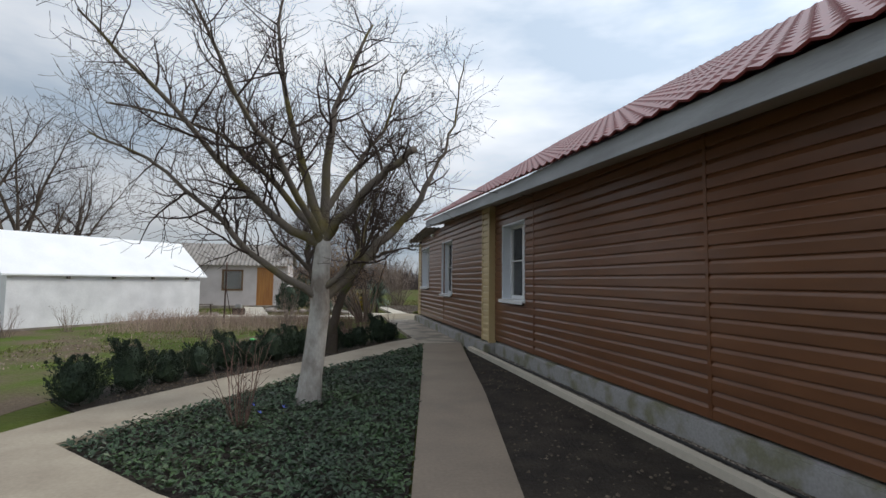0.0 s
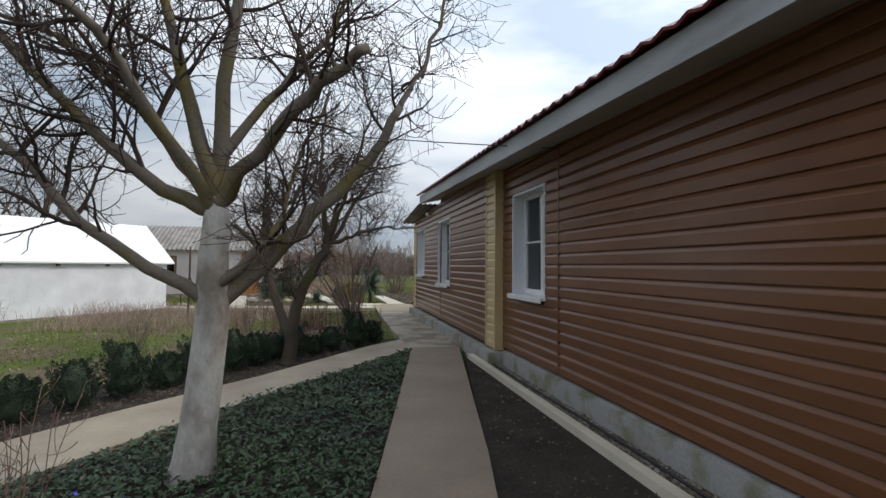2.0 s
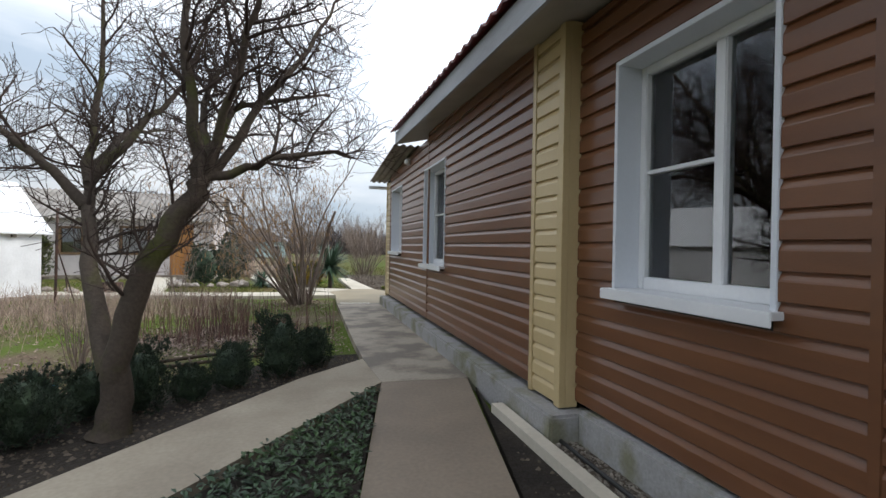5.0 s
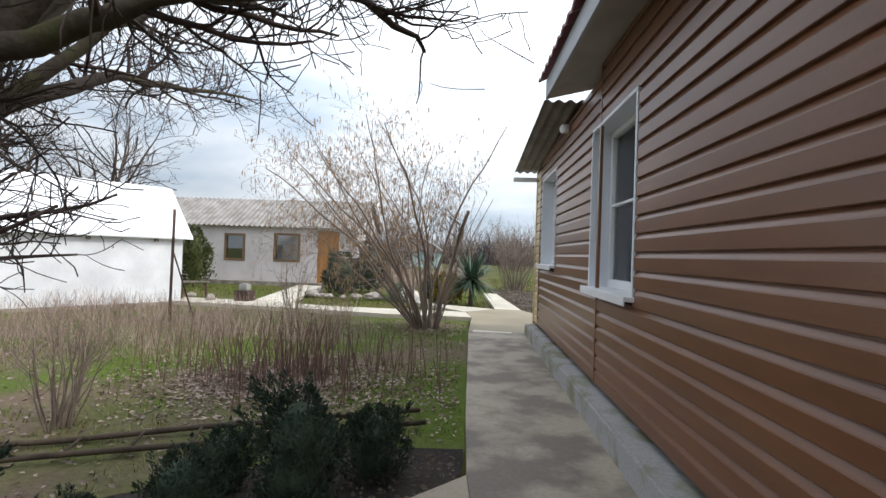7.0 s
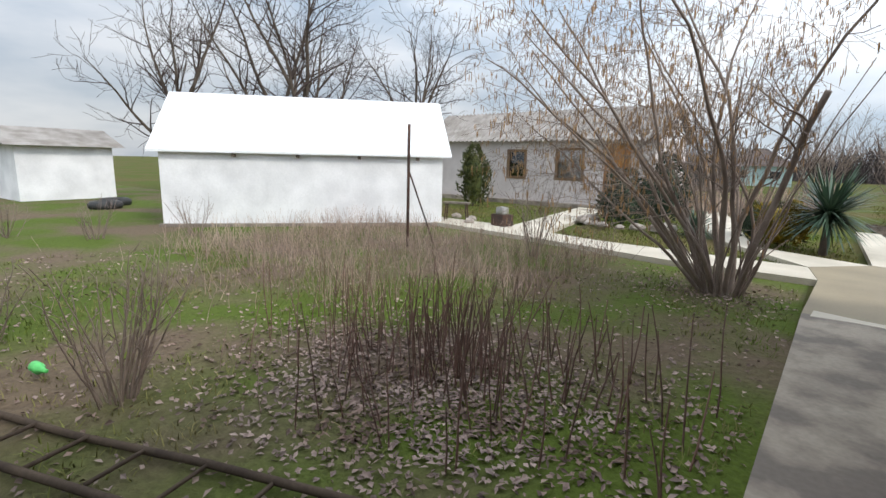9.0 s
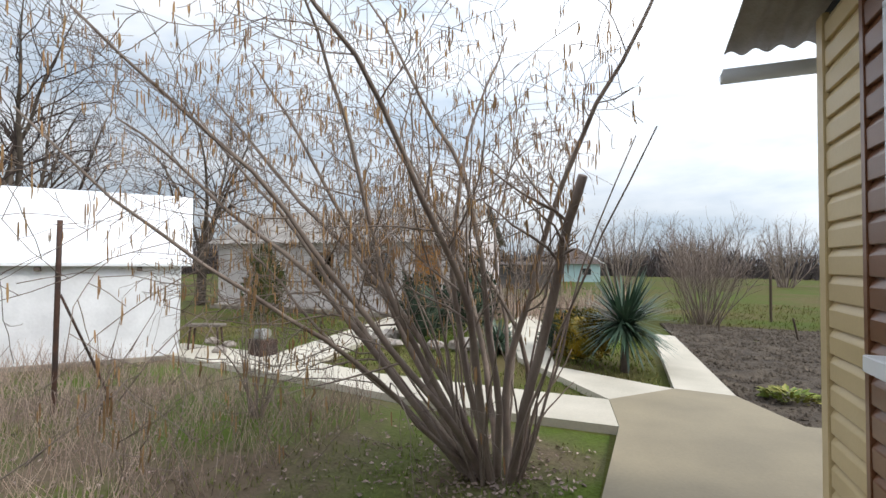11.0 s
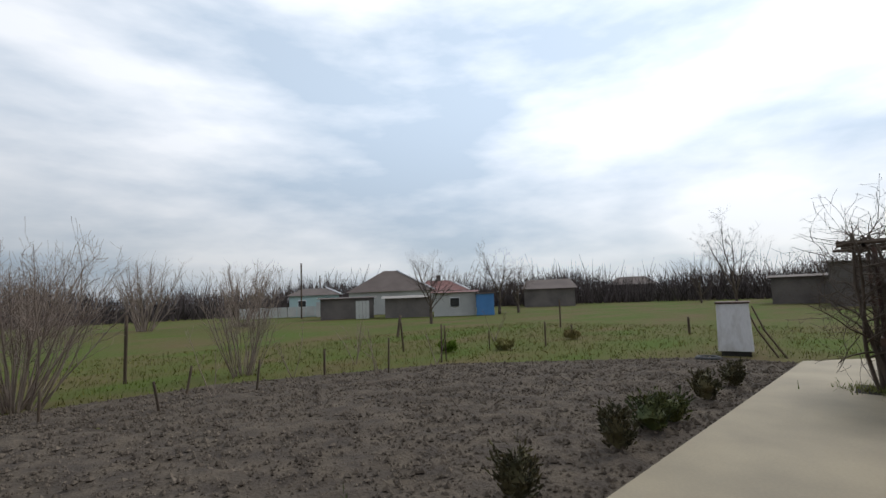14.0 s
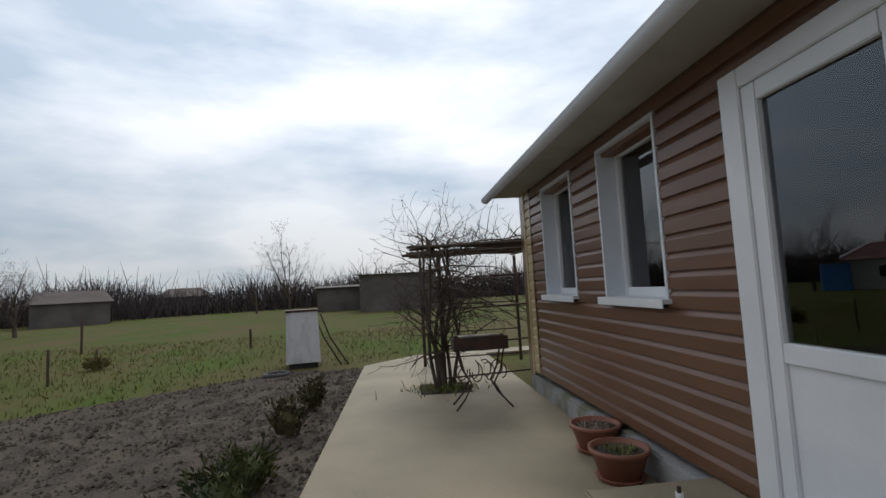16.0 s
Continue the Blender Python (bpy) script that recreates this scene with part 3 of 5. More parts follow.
for a, b in zip(us, us[1:]):
    z = -0.1
    for h0, h1 in sorted((w[2], w[3]) for w in SW if w[0] <= a and w[1] >= b) + [(SEV, SEV)]:
        if h0 > z:
            box(bm, a, b, SY, SY + 0.25, z, h0)
        z = h1
box(bm, SX0, SX0 + 0.25, SY + 0.25, SY + 3.6, -0.1, SEV)
box(bm, SX1 - 0.25, SX1, SY + 0.25, SY + 3.6, -0.1, SEV)
box(bm, SX0 + 0.25, SX1 - 0.25, SY + 3.35, SY + 3.6, -0.1, SEV)
part("wall", bm, SHED_WALL, shed)
bm = bmesh.new()
prism(bm, [(SX1 - 0.2, SY, SEV), (SX1 - 0.2, SY + 3.6, SEV), (SX1 - 0.2, SY + 1.8, 3.36)], [(SX1, SY, SEV), (SX1, SY + 3.6, SEV), (SX1, SY + 1.8, 3.36)])
part("gable", bm, WHITEWASH, shed)
for a, b, c in ((SY - 0.3, 2.16, 0), (SY + 3.9, 2.16, 1)):
    vs, fs = corrugated(SX0 - 0.2, SX1 + 0.2, a, SY + 1.8, b, 3.40, pitch=0.2, amp=0.03)
    ob = new("roof_sheet", raw_mesh("roof_sheet", vs, fs, ASBESTOS, True))
    ob.parent = shed
for a, b, c, d in SW[:2]:
    w = part("window", boxes((a - 0.05, a + 0.04, SY - 0.03, SY + 0.08, c - 0.05, d + 0.05), (b - 0.04, b + 0.05, SY - 0.03, SY + 0.08, c - 0.05, d + 0.05), (a + 0.04, b - 0.04, SY - 0.03, SY + 0.08, c - 0.05, c + 0.04), (a + 0.04, b - 0.04, SY - 0.03, SY + 0.08, d - 0.04, d + 0.05)), WOOD_BROWN, shed, "brown wooden window frame")
    pn = part("pane", boxes((a + 0.04, b - 0.04, SY + 0.03, SY + 0.04, c + 0.04, d - 0.04)), GLASS, w)
    pn.visible_shadow = False
a, b, c, d = SW[2]
dr = part("door", boxes((a, b, SY + 0.02, SY + 0.07, c + 0.01, d)), WOOD_OCHRE, shed, "ochre varnished wooden door")
for i in range(6):
    part("board", boxes((a + i * 0.14 + 0.004, a + (i + 1) * 0.14 - 0.004, SY + 0.005, SY + 0.02, 0.03, d - 0.03)), WOOD_OCHRE, dr)
part("ledge", boxes((SX0, SX1 + 0.1, SY - 0.35, SY, -0.1, 0.05)), CONCRETE, shed, "concrete ledge along the wall foot")

# ---- trees ----
BARK = material("grey_walnut_bark", (0.13, 0.105, 0.085), (0.07, 0.055, 0.043), 5, 0.9, 0.6, 40, 0.35, stretch=(1, 1, 0.5))
BARK_LICHEN = material("lichened_bark", (0.155, 0.132, 0.112), (0.155, 0.13, 0.04), 2.2, 0.9, 0.5, 40, 0.3, lo=0.48, hi=0.7)
BARK_DARK = material("dark_twig_bark", (0.075, 0.055, 0.047), (0.05, 0.038, 0.033), 6, 0.85, 0.3, 60, 0.2)
BARK_LIME = material("limewashed_bark", (0.45, 0.43, 0.40), (0.22, 0.19, 0.165), 5, 0.9, 0.7, 35, 0.25, stretch=(1, 1, 0.6), lo=0.42, hi=0.66)
BARK_APPLE = material("dark_mossy_bark", (0.075, 0.060, 0.048), (0.075, 0.080, 0.025), 3, 0.9, 0.6, 40, 0.35, lo=0.52, hi=0.75)
HAZEL_BARK = material("grey_hazel_bark", (0.26, 0.205, 0.165), (0.15, 0.11, 0.09), 5, 0.8, 0.4, 50, 0.3, stretch=(1, 1, 0.3))


def sweep(rng, p, d, length, r0, r1, n, jitter, up):
    """A crooked tapering shoot: its points, radii and end direction."""
    pts, rad = [np.array(p, float)], [r0]
    d = np.array(d, float)
    d /= np.linalg.norm(d)
    for i in range(n):
        d = d + rng.normal(0, jitter, 3) + np.array((0, 0, up))
        d /= np.linalg.norm(d)
        pts.append(pts[-1] + d * (length / n))
        rad.append(r0 + (r1 - r0) * ((i + 1) / n))
    return pts, rad, d


def branch_out(rng, lines, pts, rad, level, spread=0.9, density=1.0, up=0.06, length=0.8, tips=None, start=0.25, shrink=0.62, maxlevel=3):
    """Grows side shoots on a shoot, and shoots on those."""
    total = sum(np.linalg.norm(pts[i + 1] - pts[i]) for i in range(len(pts) - 1))
    count = max(2, int(total * density * (3.2 + 2.2 * level)))
    n = len(pts) - 1
    for c in range(count):
        f = start + (1 - start) * (c + rng.random()) / count
        i = min(n - 1, int(f * n))
        g = f * n - i
        p = pts[i] * (1 - g) + pts[i + 1] * g
        axis = pts[i + 1] - pts[i]
        axis /= np.linalg.norm(axis) + 1e-9
        side = rng.normal(0, 1, 3)
        side -= axis * side.dot(axis)
        side /= np.linalg.norm(side) + 1e-9
        d = axis * (1 - 0.45 * spread) + side * spread
        ln = length * (0.5 + 0.8 * rng.random()) * (1.15 - 0.5 * f)
        r = min((rad[i] * (1 - g) + rad[i + 1] * g) * 0.6, 0.012 * ln / 0.6 + 0.003)
        cp, cr, cd = sweep(rng, p, d, ln, r, max(0.0028, r * 0.34), 6 if level < 3 else 4, 0.16, up)
        lines.append((cp, cr, 5 if r > 0.012 else 3))
        if level < maxlevel:
            branch_out(rng, lines, cp, cr, level + 1, spread, density, up, length * shrink, tips, 0.15, shrink, maxlevel)
        elif tips is not None:
            tips.extend((cp[-1], cp[len(cp) // 2]))


def smooth_line(ctrl, n, rng, wob):
    """A bent line through the control points."""
    C = np.array(ctrl, float)
    t = np.linspace(0, len(C) - 1, n)
    out = []
    for q in t:
        i = min(len(C) - 2, int(q))
        f = q - i
        p0, p1, p2, p3 = C[max(0, i - 1)], C[i], C[i + 1], C[min(len(C) - 1, i + 2)]
        v = 0.5 * ((2 * p1) + (p2 - p0) * f + (2 * p0 - 5 * p1 + 4 * p2 - p3) * f * f + (3 * p1 - p0 - 3 * p2 + p3) * f ** 3)
        out.append(v + rng.normal(0, wob, 3) * (0 < q < len(C) - 1))
    return out


def fruit_tree(name, base, trunk_h, trunk_r, limbs, label, seed, trunk_mat=BARK, limb_mat=BARK, twig_mat=BARK_DARK, density=1.0, length=0.8, maxlevel=3, clear=(9.0, 0.0)):
    """A bare tree: a trunk, limbs along given lines and fine shoots on each limb."""
    rng = np.random.default_rng(seed)
    tree = thing(name, (0, 0, 0), label, "tree")
    tree.matrix_basis = pose(base[0], base[1], -0.09)
    b = np.array((base[0], base[1], -0.09))
    lean = np.array(trunk_h)
    pts = smooth_line([(0, 0, 0), lean * 0.5 + np.array((0.03, 0.01, 0)), lean], 10, rng, 0.006)
    rad = [trunk_r * (1.5, 1.2, 1.05, 1.0, 0.97, 0.95, 0.90, 0.82, 0.76, 0.60)[i] for i in range(10)]
    tubes("trunk", [(pts, rad, 14)], trunk_mat, tree)
    for ctrl, r0, r1 in limbs:
        lp = smooth_line([np.array(c) - b for c in ctrl], 14, rng, 0.015)
        lr = [r0 + (r1 - r0) * (i / 13) ** 0.8 for i in range(14)]
        limb = tubes("limb", [(lp, lr, 9)], limb_mat, tree)
        lines = []
        branch_out(rng, lines, lp, lr, 1, density=density, length=length, maxlevel=maxlevel)
        # pruned back over the path, where one walks
        lines = [q for q in lines if not any(p[0] + b[0] > clear[0] and p[2] + b[2] < clear[1] for p in q[0])]
        tubes("crown", lines, twig_mat, limb)
    return tree


fruit_tree("walnut_tree", (0.58, 6.15), (0.13, -0.02, 2.06), 0.125, [
    ([(0.66, 6.10, 1.22), (-0.02, 6.10, 1.66), (-0.55, 6.10, 2.20), (-1.30, 6.30, 2.80), (-2.10, 6.60, 3.20)], 0.055, 0.010),
    ([(0.70, 6.13, 1.88), (0.28, 6.15, 2.06), (-0.39, 6.20, 2.71), (-1.20, 6.00, 3.60), (-1.90, 5.80, 4.30)], 0.070, 0.012),
    ([(0.70, 6.13, 1.95), (0.48, 6.20, 2.70), (0.30, 6.30, 3.40), (0.10, 6.40, 4.40), (0.15, 6.40, 5.20)], 0.070, 0.012),
    ([(0.71, 6.13, 1.95), (0.76, 6.20, 3.25), (1.00, 6.40, 4.20), (1.30, 6.60, 5.00)], 0.070, 0.012),
    ([(0.72, 6.10, 1.92), (1.15, 5.90, 2.45), (1.50, 5.75, 2.80), (1.77, 5.70, 3.02)], 0.060, 0.040),
    ([(0.68, 6.13, 1.16), (1.00, 6.20, 1.46), (1.31, 6.20, 1.80), (1.60, 6.20, 2.07), (1.85, 6.20, 2.40), (2.07, 6.20, 2.79)], 0.085, 0.034),
    ([(0.68, 6.10, 1.28), (1.00, 6.08, 1.58), (1.15, 6.10, 1.78), (1.24, 6.15, 2.12), (1.50, 6.30, 2.90)], 0.045, 0.012),
    ([(2.02, 6.20, 2.70), (2.22, 6.30, 3.1), (2.45, 6.40, 3.7), (2.60, 6.50, 4.6)], 0.030, 0.008),
    ([(0.70, 6.15, 1.95), (0.02, 6.50, 2.70), (-0.78, 6.80, 3.40), (-2.08, 7.00, 3.70)], 0.055, 0.010),
    ([(0.68, 6.10, 1.90), (0.30, 5.70, 2.60), (-0.18, 5.20, 3.30), (-0.58, 4.80, 4.20)], 0.055, 0.010),
    ([(0.74, 6.15, 2.30), (1.15, 6.40, 3.00), (1.55, 6.70, 3.70), (1.85, 7.00, 4.60)], 0.045, 0.010),
], "bare lichened walnut tree with limewashed trunk", 4, BARK_LIME, BARK_LICHEN, density=1.26, length=0.78, clear=(1.5, 2.15))
fruit_tree("apple_tree", (0.85, 10.25), (0.02, 0.0, 0.60), 0.11, [
    ([(0.87, 10.25, 0.35), (1.02, 10.25, 1.0), (1.28, 10.27, 1.55), (1.42, 10.28, 1.81)], 0.095, 0.075),
    ([(1.42, 10.28, 1.78), (1.50, 10.55, 2.2), (1.58, 10.89, 2.58), (2.05, 10.95, 2.70), (2.4, 11.4, 2.9)], 0.055, 0.010),
    ([(1.42, 10.28, 1.78), (1.36, 10.24, 2.3), (1.30, 10.30, 3.0), (1.35, 10.5, 4.1)], 0.065, 0.012),
    ([(1.42, 10.28, 1.80), (1.75, 10.32, 1.92), (2.05, 10.4, 2.05), (2.42, 10.6, 2.16), (2.6, 11.1, 2.2)], 0.045, 0.008),
    ([(0.85, 10.25, 0.4), (0.50, 10.8, 1.2), (0.30, 11.3, 1.9), (0.25, 11.6, 2.8), (0.2, 11.9, 4.1)], 0.085, 0.012),
    ([(0.35, 11.1, 1.65), (-0.05, 11.2, 2.05), (-0.44, 11.3, 2.4), (-0.8, 11.2, 3.3)], 0.055, 0.010),
    ([(0.32, 11.25, 1.85), (0.6, 11.7, 2.5), (0.9, 12.2, 3.2), (1.0, 12.6, 4.0)], 0.050, 0.010),
    ([(0.32, 11.3, 1.9), (0.25, 12.2, 2.45), (0.15, 13.2, 2.75), (0.3, 14.3, 3.0)], 0.060, 0.010),
    ([(1.44, 10.35, 1.9), (1.3, 10.9, 2.5), (1.35, 11.5, 3.1), (1.6, 12.2, 3.5)], 0.045, 0.010),
    ([(1.42, 10.28, 1.80), (1.90, 10.50, 2.60), (2.25, 10.80, 3.20), (2.45, 11.20, 3.80)], 0.042, 0.010),
    ([(1.42, 10.28, 1.80), (1.70, 10.10, 2.60), (1.90, 9.90, 3.30), (2.10, 9.80, 4.00)], 0.040, 0.010),
], "dark bare fruit tree standing in the hedge", 9, BARK_APPLE, BARK_APPLE, density=1.6, length=0.62, clear=(2.2, 2.0))

# ---- plants: helpers ----
JUNIPER = material("dark_juniper_needles", (0.034, 0.055, 0.028), (0.020, 0.034, 0.021), 9, 0.75, 0, 50, 0.35, island=0.45)
IVY_LEAF = material("dark_periwinkle_leaves", (0.026, 0.055, 0.022), (0.045, 0.085, 0.022), 0.9, 0.45, 0, 40, 0.2, island=0.5, lo=0.45, hi=0.7)
GRASS = material("spring_grass_blades", (0.105, 0.165, 0.022), (0.21, 0.175, 0.08), 0.6, 0.9, 0, 40, 0.2, island=0.4)
FIELD_BLADE = material("field_grass_blades", (0.070, 0.105, 0.013), (0.13, 0.105, 0.035), 0.5, 0.9, 0, 40, 0.2, island=0.4)
DRY = material("dry_straw_stems", (0.44, 0.33, 0.26), (0.27, 0.19, 0.15), 1.2, 0.8, 0, 40, 0.2, island=0.4)
CANE = material("reddish_canes", (0.17, 0.095, 0.075), (0.12, 0.07, 0.055), 3, 0.7, 0.1, 40, 0.2, island=0.3)
LITTER = material("dead_leaf_litter", (0.34, 0.265, 0.235), (0.17, 0.12, 0.095), 2, 0.85, 0, 40, 0.3, island=0.5)
CATKIN = material("hazel_catkins", (0.36, 0.23, 0.11), (0.26, 0.15, 0.08), 3, 0.85, 0.2, 60, 0.2, island=0.4)
YUCCA = material("yucca_leaves", (0.040, 0.085, 0.050), (0.075, 0.115, 0.075), 3, 0.45, 0, 40, 0.2, island=0.4)
MAHONIA = material("yellow_green_shrub", (0.30, 0.20, 0.012), (0.05, 0.065, 0.014), 3.5, 0.5, 0, 40, 0.2, island=0.5, lo=0.42, hi=0.6)
THUJA = material("golden_thuja", (0.075, 0.080, 0.014), (0.035, 0.05, 0.013), 4, 0.7, 0, 40, 0.2, island=0.45)
PRIMROSE = material("bright_green_clump", (0.13, 0.20, 0.02), (0.30, 0.27, 0.06), 5, 0.6, 0, 40, 0.2, island=0.4)
STONE = material("grey_field_stone", (0.42, 0.38, 0.34), (0.25, 0.21, 0.18), 4, 0.85, 0.4, 40, 0.25)
WOOD_OLD = material("weathered_dark_wood", (0.10, 0.075, 0.055), (0.06, 0.045, 0.035), 4, 0.85, 0.3, 50, 0.3, stretch=(1, 1, 0.3))
IRON = material("rusty_dark_iron", (0.05, 0.035, 0.03), (0.09, 0.045, 0.03), 6, 0.7, 0.2, 60, 0.3, metal=0.3)
TERRACOTTA = material("terracotta_plastic", (0.27, 0.105, 0.065), (0.22, 0.085, 0.055), 4, 0.55, 0.05, 60, 0.15)
RUBBER = material("black_rubber", (0.018, 0.018, 0.018), (0.03, 0.03, 0.03), 5, 0.6, 0.1, 60, 0.2)
CLOD = material("dry_clods", (0.125, 0.102, 0.080), (0.085, 0.068, 0.054), 4, 0.95, 0.5, 50, 0.3, island=0.35)
GRAVEL = material("mixed_gravel", (0.30, 0.27, 0.23), (0.14, 0.12, 0.10), 5, 0.9, 0.3, 50, 0.3, island=0.5)


def stuff(name, vs, fs, mat, label, category):
    return tagged(new(name, raw_mesh(name, vs, fs, mat)), label, category, kind="stuff")


def leaf(vs, fs, p, d, up, length, width, fold=0.25):
    """A folded leaf of four triangles from p along d."""
    d = d / (np.linalg.norm(d) + 1e-9)
    s = np.cross(d, up)
    s /= np.linalg.norm(s) + 1e-9
    n = np.cross(s, d)
    i = len(vs)
    m = p + d * length * 0.5
    vs += [tuple(p), tuple(m + s * width / 2 + n * width * fold), tuple(p + d * length), tuple(m - s * width / 2 + n * width * fold)]
    fs += [(i, i + 1, i + 2), (i, i + 2, i + 3)]


def blade(vs, fs, p, d, length, width, droop, n=3):
    """A bent tapering blade."""
    d = np.array(d, float)
    d /= np.linalg.norm(d) + 1e-9
    s = np.cross(d, (0.03, 0.02, 1.0))
    s /= np.linalg.norm(s) + 1e-9
    q = np.array(p, float)
    i0 = len(vs)
    for k in range(n + 1):
        w = width * (1 - (k / n) ** 2) * 0.5 + 0.0006
        vs += [tuple(q - s * w), tuple(q + s * w)]
        d = d + np.array((0, 0, -droop / n))
        d /= np.linalg.norm(d)
        q = q + d * (length / n)
    for k in range(n):
        a = i0 + 2 * k
        fs.append((a, a + 1, a + 3, a + 2))


def inside(x, y, poly):
    hit = False
    j = len(poly) - 1
    for i in range(len(poly)):
        (xi, yi), (xj, yj) = poly[i], poly[j]
        if (yi > y) != (yj > y) and x < (xj - xi) * (y - yi) / (yj - yi) + xi:
            hit = not hit
        j = i
    return hit


def scatter(rng, poly, count):
    xs = [p[0] for p in poly]
    ys = [p[1] for p in poly]
    out = []
    while len(out) < count:
        x, y = rng.uniform(min(xs), max(xs)), rng.uniform(min(ys), max(ys))
        if inside(x, y, poly):
            out.append((x, y))
    return out


# ---- juniper hedge ----
def juniper_bush(seed, h, r, mat=JUNIPER, label="dark green juniper bush in the low hedge", group="hedge bushes", category="shrub", name="juniper_bush", sprays=5200, spray=0.027):
    rng = np.random.default_rng(seed)
    bush = thing(name, (0, 0, 0), label, category, group)
    vs, fs = [], []
    lumps = [(rng.uniform(0, 6.28), rng.uniform(0.2, 0.9), rng.uniform(0.1, 0.3)) for _ in range(7)]
    plumes = [(rng.uniform(0, 6.28), rng.uniform(0.1, 0.95), rng.uniform(0.10, 0.30)) for _ in range(26)]
    for _ in range(sprays // 2):
        a, f, ln = plumes[rng.integers(len(plumes))]
        u = rng.random()
        rr = r * 0.62 * math.sin(math.pi * min(1, 0.2 + 0.75 * f)) ** 0.6
        w = 0.05 * (h / 0.6) * (1.1 - u)
        ax = np.array((math.cos(a) * 0.55, math.sin(a) * 0.55, 0.85))
        p = np.array((rr * math.cos(a), rr * math.sin(a), f * h * 0.82)) + ax * u * ln * (h / 0.6) ** 0.5 + rng.normal(0, w, 3)
        p[2] = max(p[2], 0.01)
        leaf(vs, fs, p, ax + rng.normal(0, 0.4, 3), np.array((math.sin(a), -math.cos(a), 0.4)) + rng.normal(0, 0.4, 3), spray * rng.uniform(0.7, 1.5), spray * 0.42)
    for _ in range(sprays // 2):
        a, f = rng.uniform(0, 6.28), rng.uniform(0.02, 1) ** 0.8
        prof = math.sin(math.pi * min(1, 0.18 + 0.82 * f) * 0.93) ** 0.6 * (1.05 - 0.35 * f)
        bump = sum(c * math.exp(-((math.cos(a - b0) - 1) ** 2) * 4 - ((f - f0) ** 2) * 14) for b0, f0, c in lumps)
        rr = r * prof * (0.72 + bump) * rng.uniform(0.72, 1.06)
        p = np.array((rr * math.cos(a), rr * math.sin(a), f * h))
        d = np.array((math.cos(a) * 0.7, math.sin(a) * 0.7, 0.75)) + rng.normal(0, 0.45, 3)
        leaf(vs, fs, p, d, np.array((math.sin(a), -math.cos(a), 0.4)) + rng.normal(0, 0.4, 3), spray * rng.uniform(0.7, 1.5), spray * 0.42)
    crown = new("crown", raw_mesh("crown", vs, fs, mat))
    crown.parent = bush
    core = bmesh.new()
    bmesh.ops.create_icosphere(core, subdivisions=2, radius=1.0, matrix=Matrix.Translation((0, 0, h * 0.48)) @ Matrix.Diagonal((r * 0.62, r * 0.62, h * 0.42, 1)))
    for v in core.verts:
        v.co += Vector((noise.noise(v.co * 9) * 0.06, noise.noise(v.co * 9 + Vector((5, 0, 0))) * 0.06, noise.noise(v.co * 7) * 0.05))
    part("inner_foliage", core, mat, bush)
    tubes("stem", [([(0, 0, -0.02), (0.01, 0, h * 0.3)], [0.025, 0.015], 6)], BARK, bush)
    return bush


bush_a = juniper_bush(1, 0.58, 0.27)
bush_b = juniper_bush(2, 0.64, 0.24)
bush_c = juniper_bush(3, 0.50, 0.26)
rng = np.random.default_rng(77)
spots = [(-2.05, 6.62, 1.0), (-1.72, 7.22, 1.1), (-1.45, 7.78, 0.95), (-1.12, 8.2, 0.85), (-0.80, 8.62, 1.0), (-0.48, 9.02, 0.95), (-0.18, 9.42, 1.05), (0.12, 9.83, 0.9),
         (0.34, 10.22, 1.0), (0.56, 10.68, 0.8), (0.90, 10.70, 0.9), (1.22, 10.98, 0.66), (1.50, 11.28, 0.72), (1.95, 11.58, 1.05), (2.27, 12.0, 0.84), (1.45, 11.75, 0.6)]
for i, (x, y, k) in enumerate(spots):
    src = (bush_a, bush_b, bush_c)[i % 3]
    m = pose(x, y, -0.08, 0, 0, rng.uniform(0, 360)) @ Matrix.Diagonal((k, k, k * rng.uniform(0.9, 1.1), 1))
    if i < 3:
        src.matrix_basis = m
        base_m = m
    else:
        c = copy_thing(src, pose(x, y, -0.08, 0, 0, rng.uniform(0, 360)))
        c.scale = (k, k, k * rng.uniform(0.9, 1.1))
BROWN_CONIFER = material("winter_brown_conifer", (0.085, 0.070, 0.028), (0.045, 0.045, 0.020), 5, 0.8, 0, 40, 0.2, island=0.45)
# small evergreens at the terrace edge
for i, (x, y, h, r, mt, lb) in enumerate([(5.58, 20.62, 0.42, 0.15, THUJA, "small brownish conifer in the soil"), (7.15, 20.60, 0.38, 0.16, BROWN_CONIFER, "small brownish conifer at the terrace edge"), (8.80, 20.55, 0.42, 0.16, BROWN_CONIFER, "small brownish conifer at the terrace edge"),
                                          (9.70, 20.55, 0.36, 0.24, THUJA, "low yellow-green shrub at the terrace edge"), (10.2, 20.5, 0.3, 0.2, THUJA, "low yellow-green shrub at the terrace edge"), (11.55, 20.50, 0.42, 0.16, BROWN_CONIFER, "small brownish conifer at the terrace edge"), (12.85, 20.45, 0.38, 0.16, BROWN_CONIFER, "small brownish conifer at the terrace edge")]):
    b = juniper_bush(30 + i, h, r, mt, lb, "terrace edge shrubs", sprays=520, name="small_conifer", spray=0.06)
    b.matrix_basis = pose(x, y, -0.06)
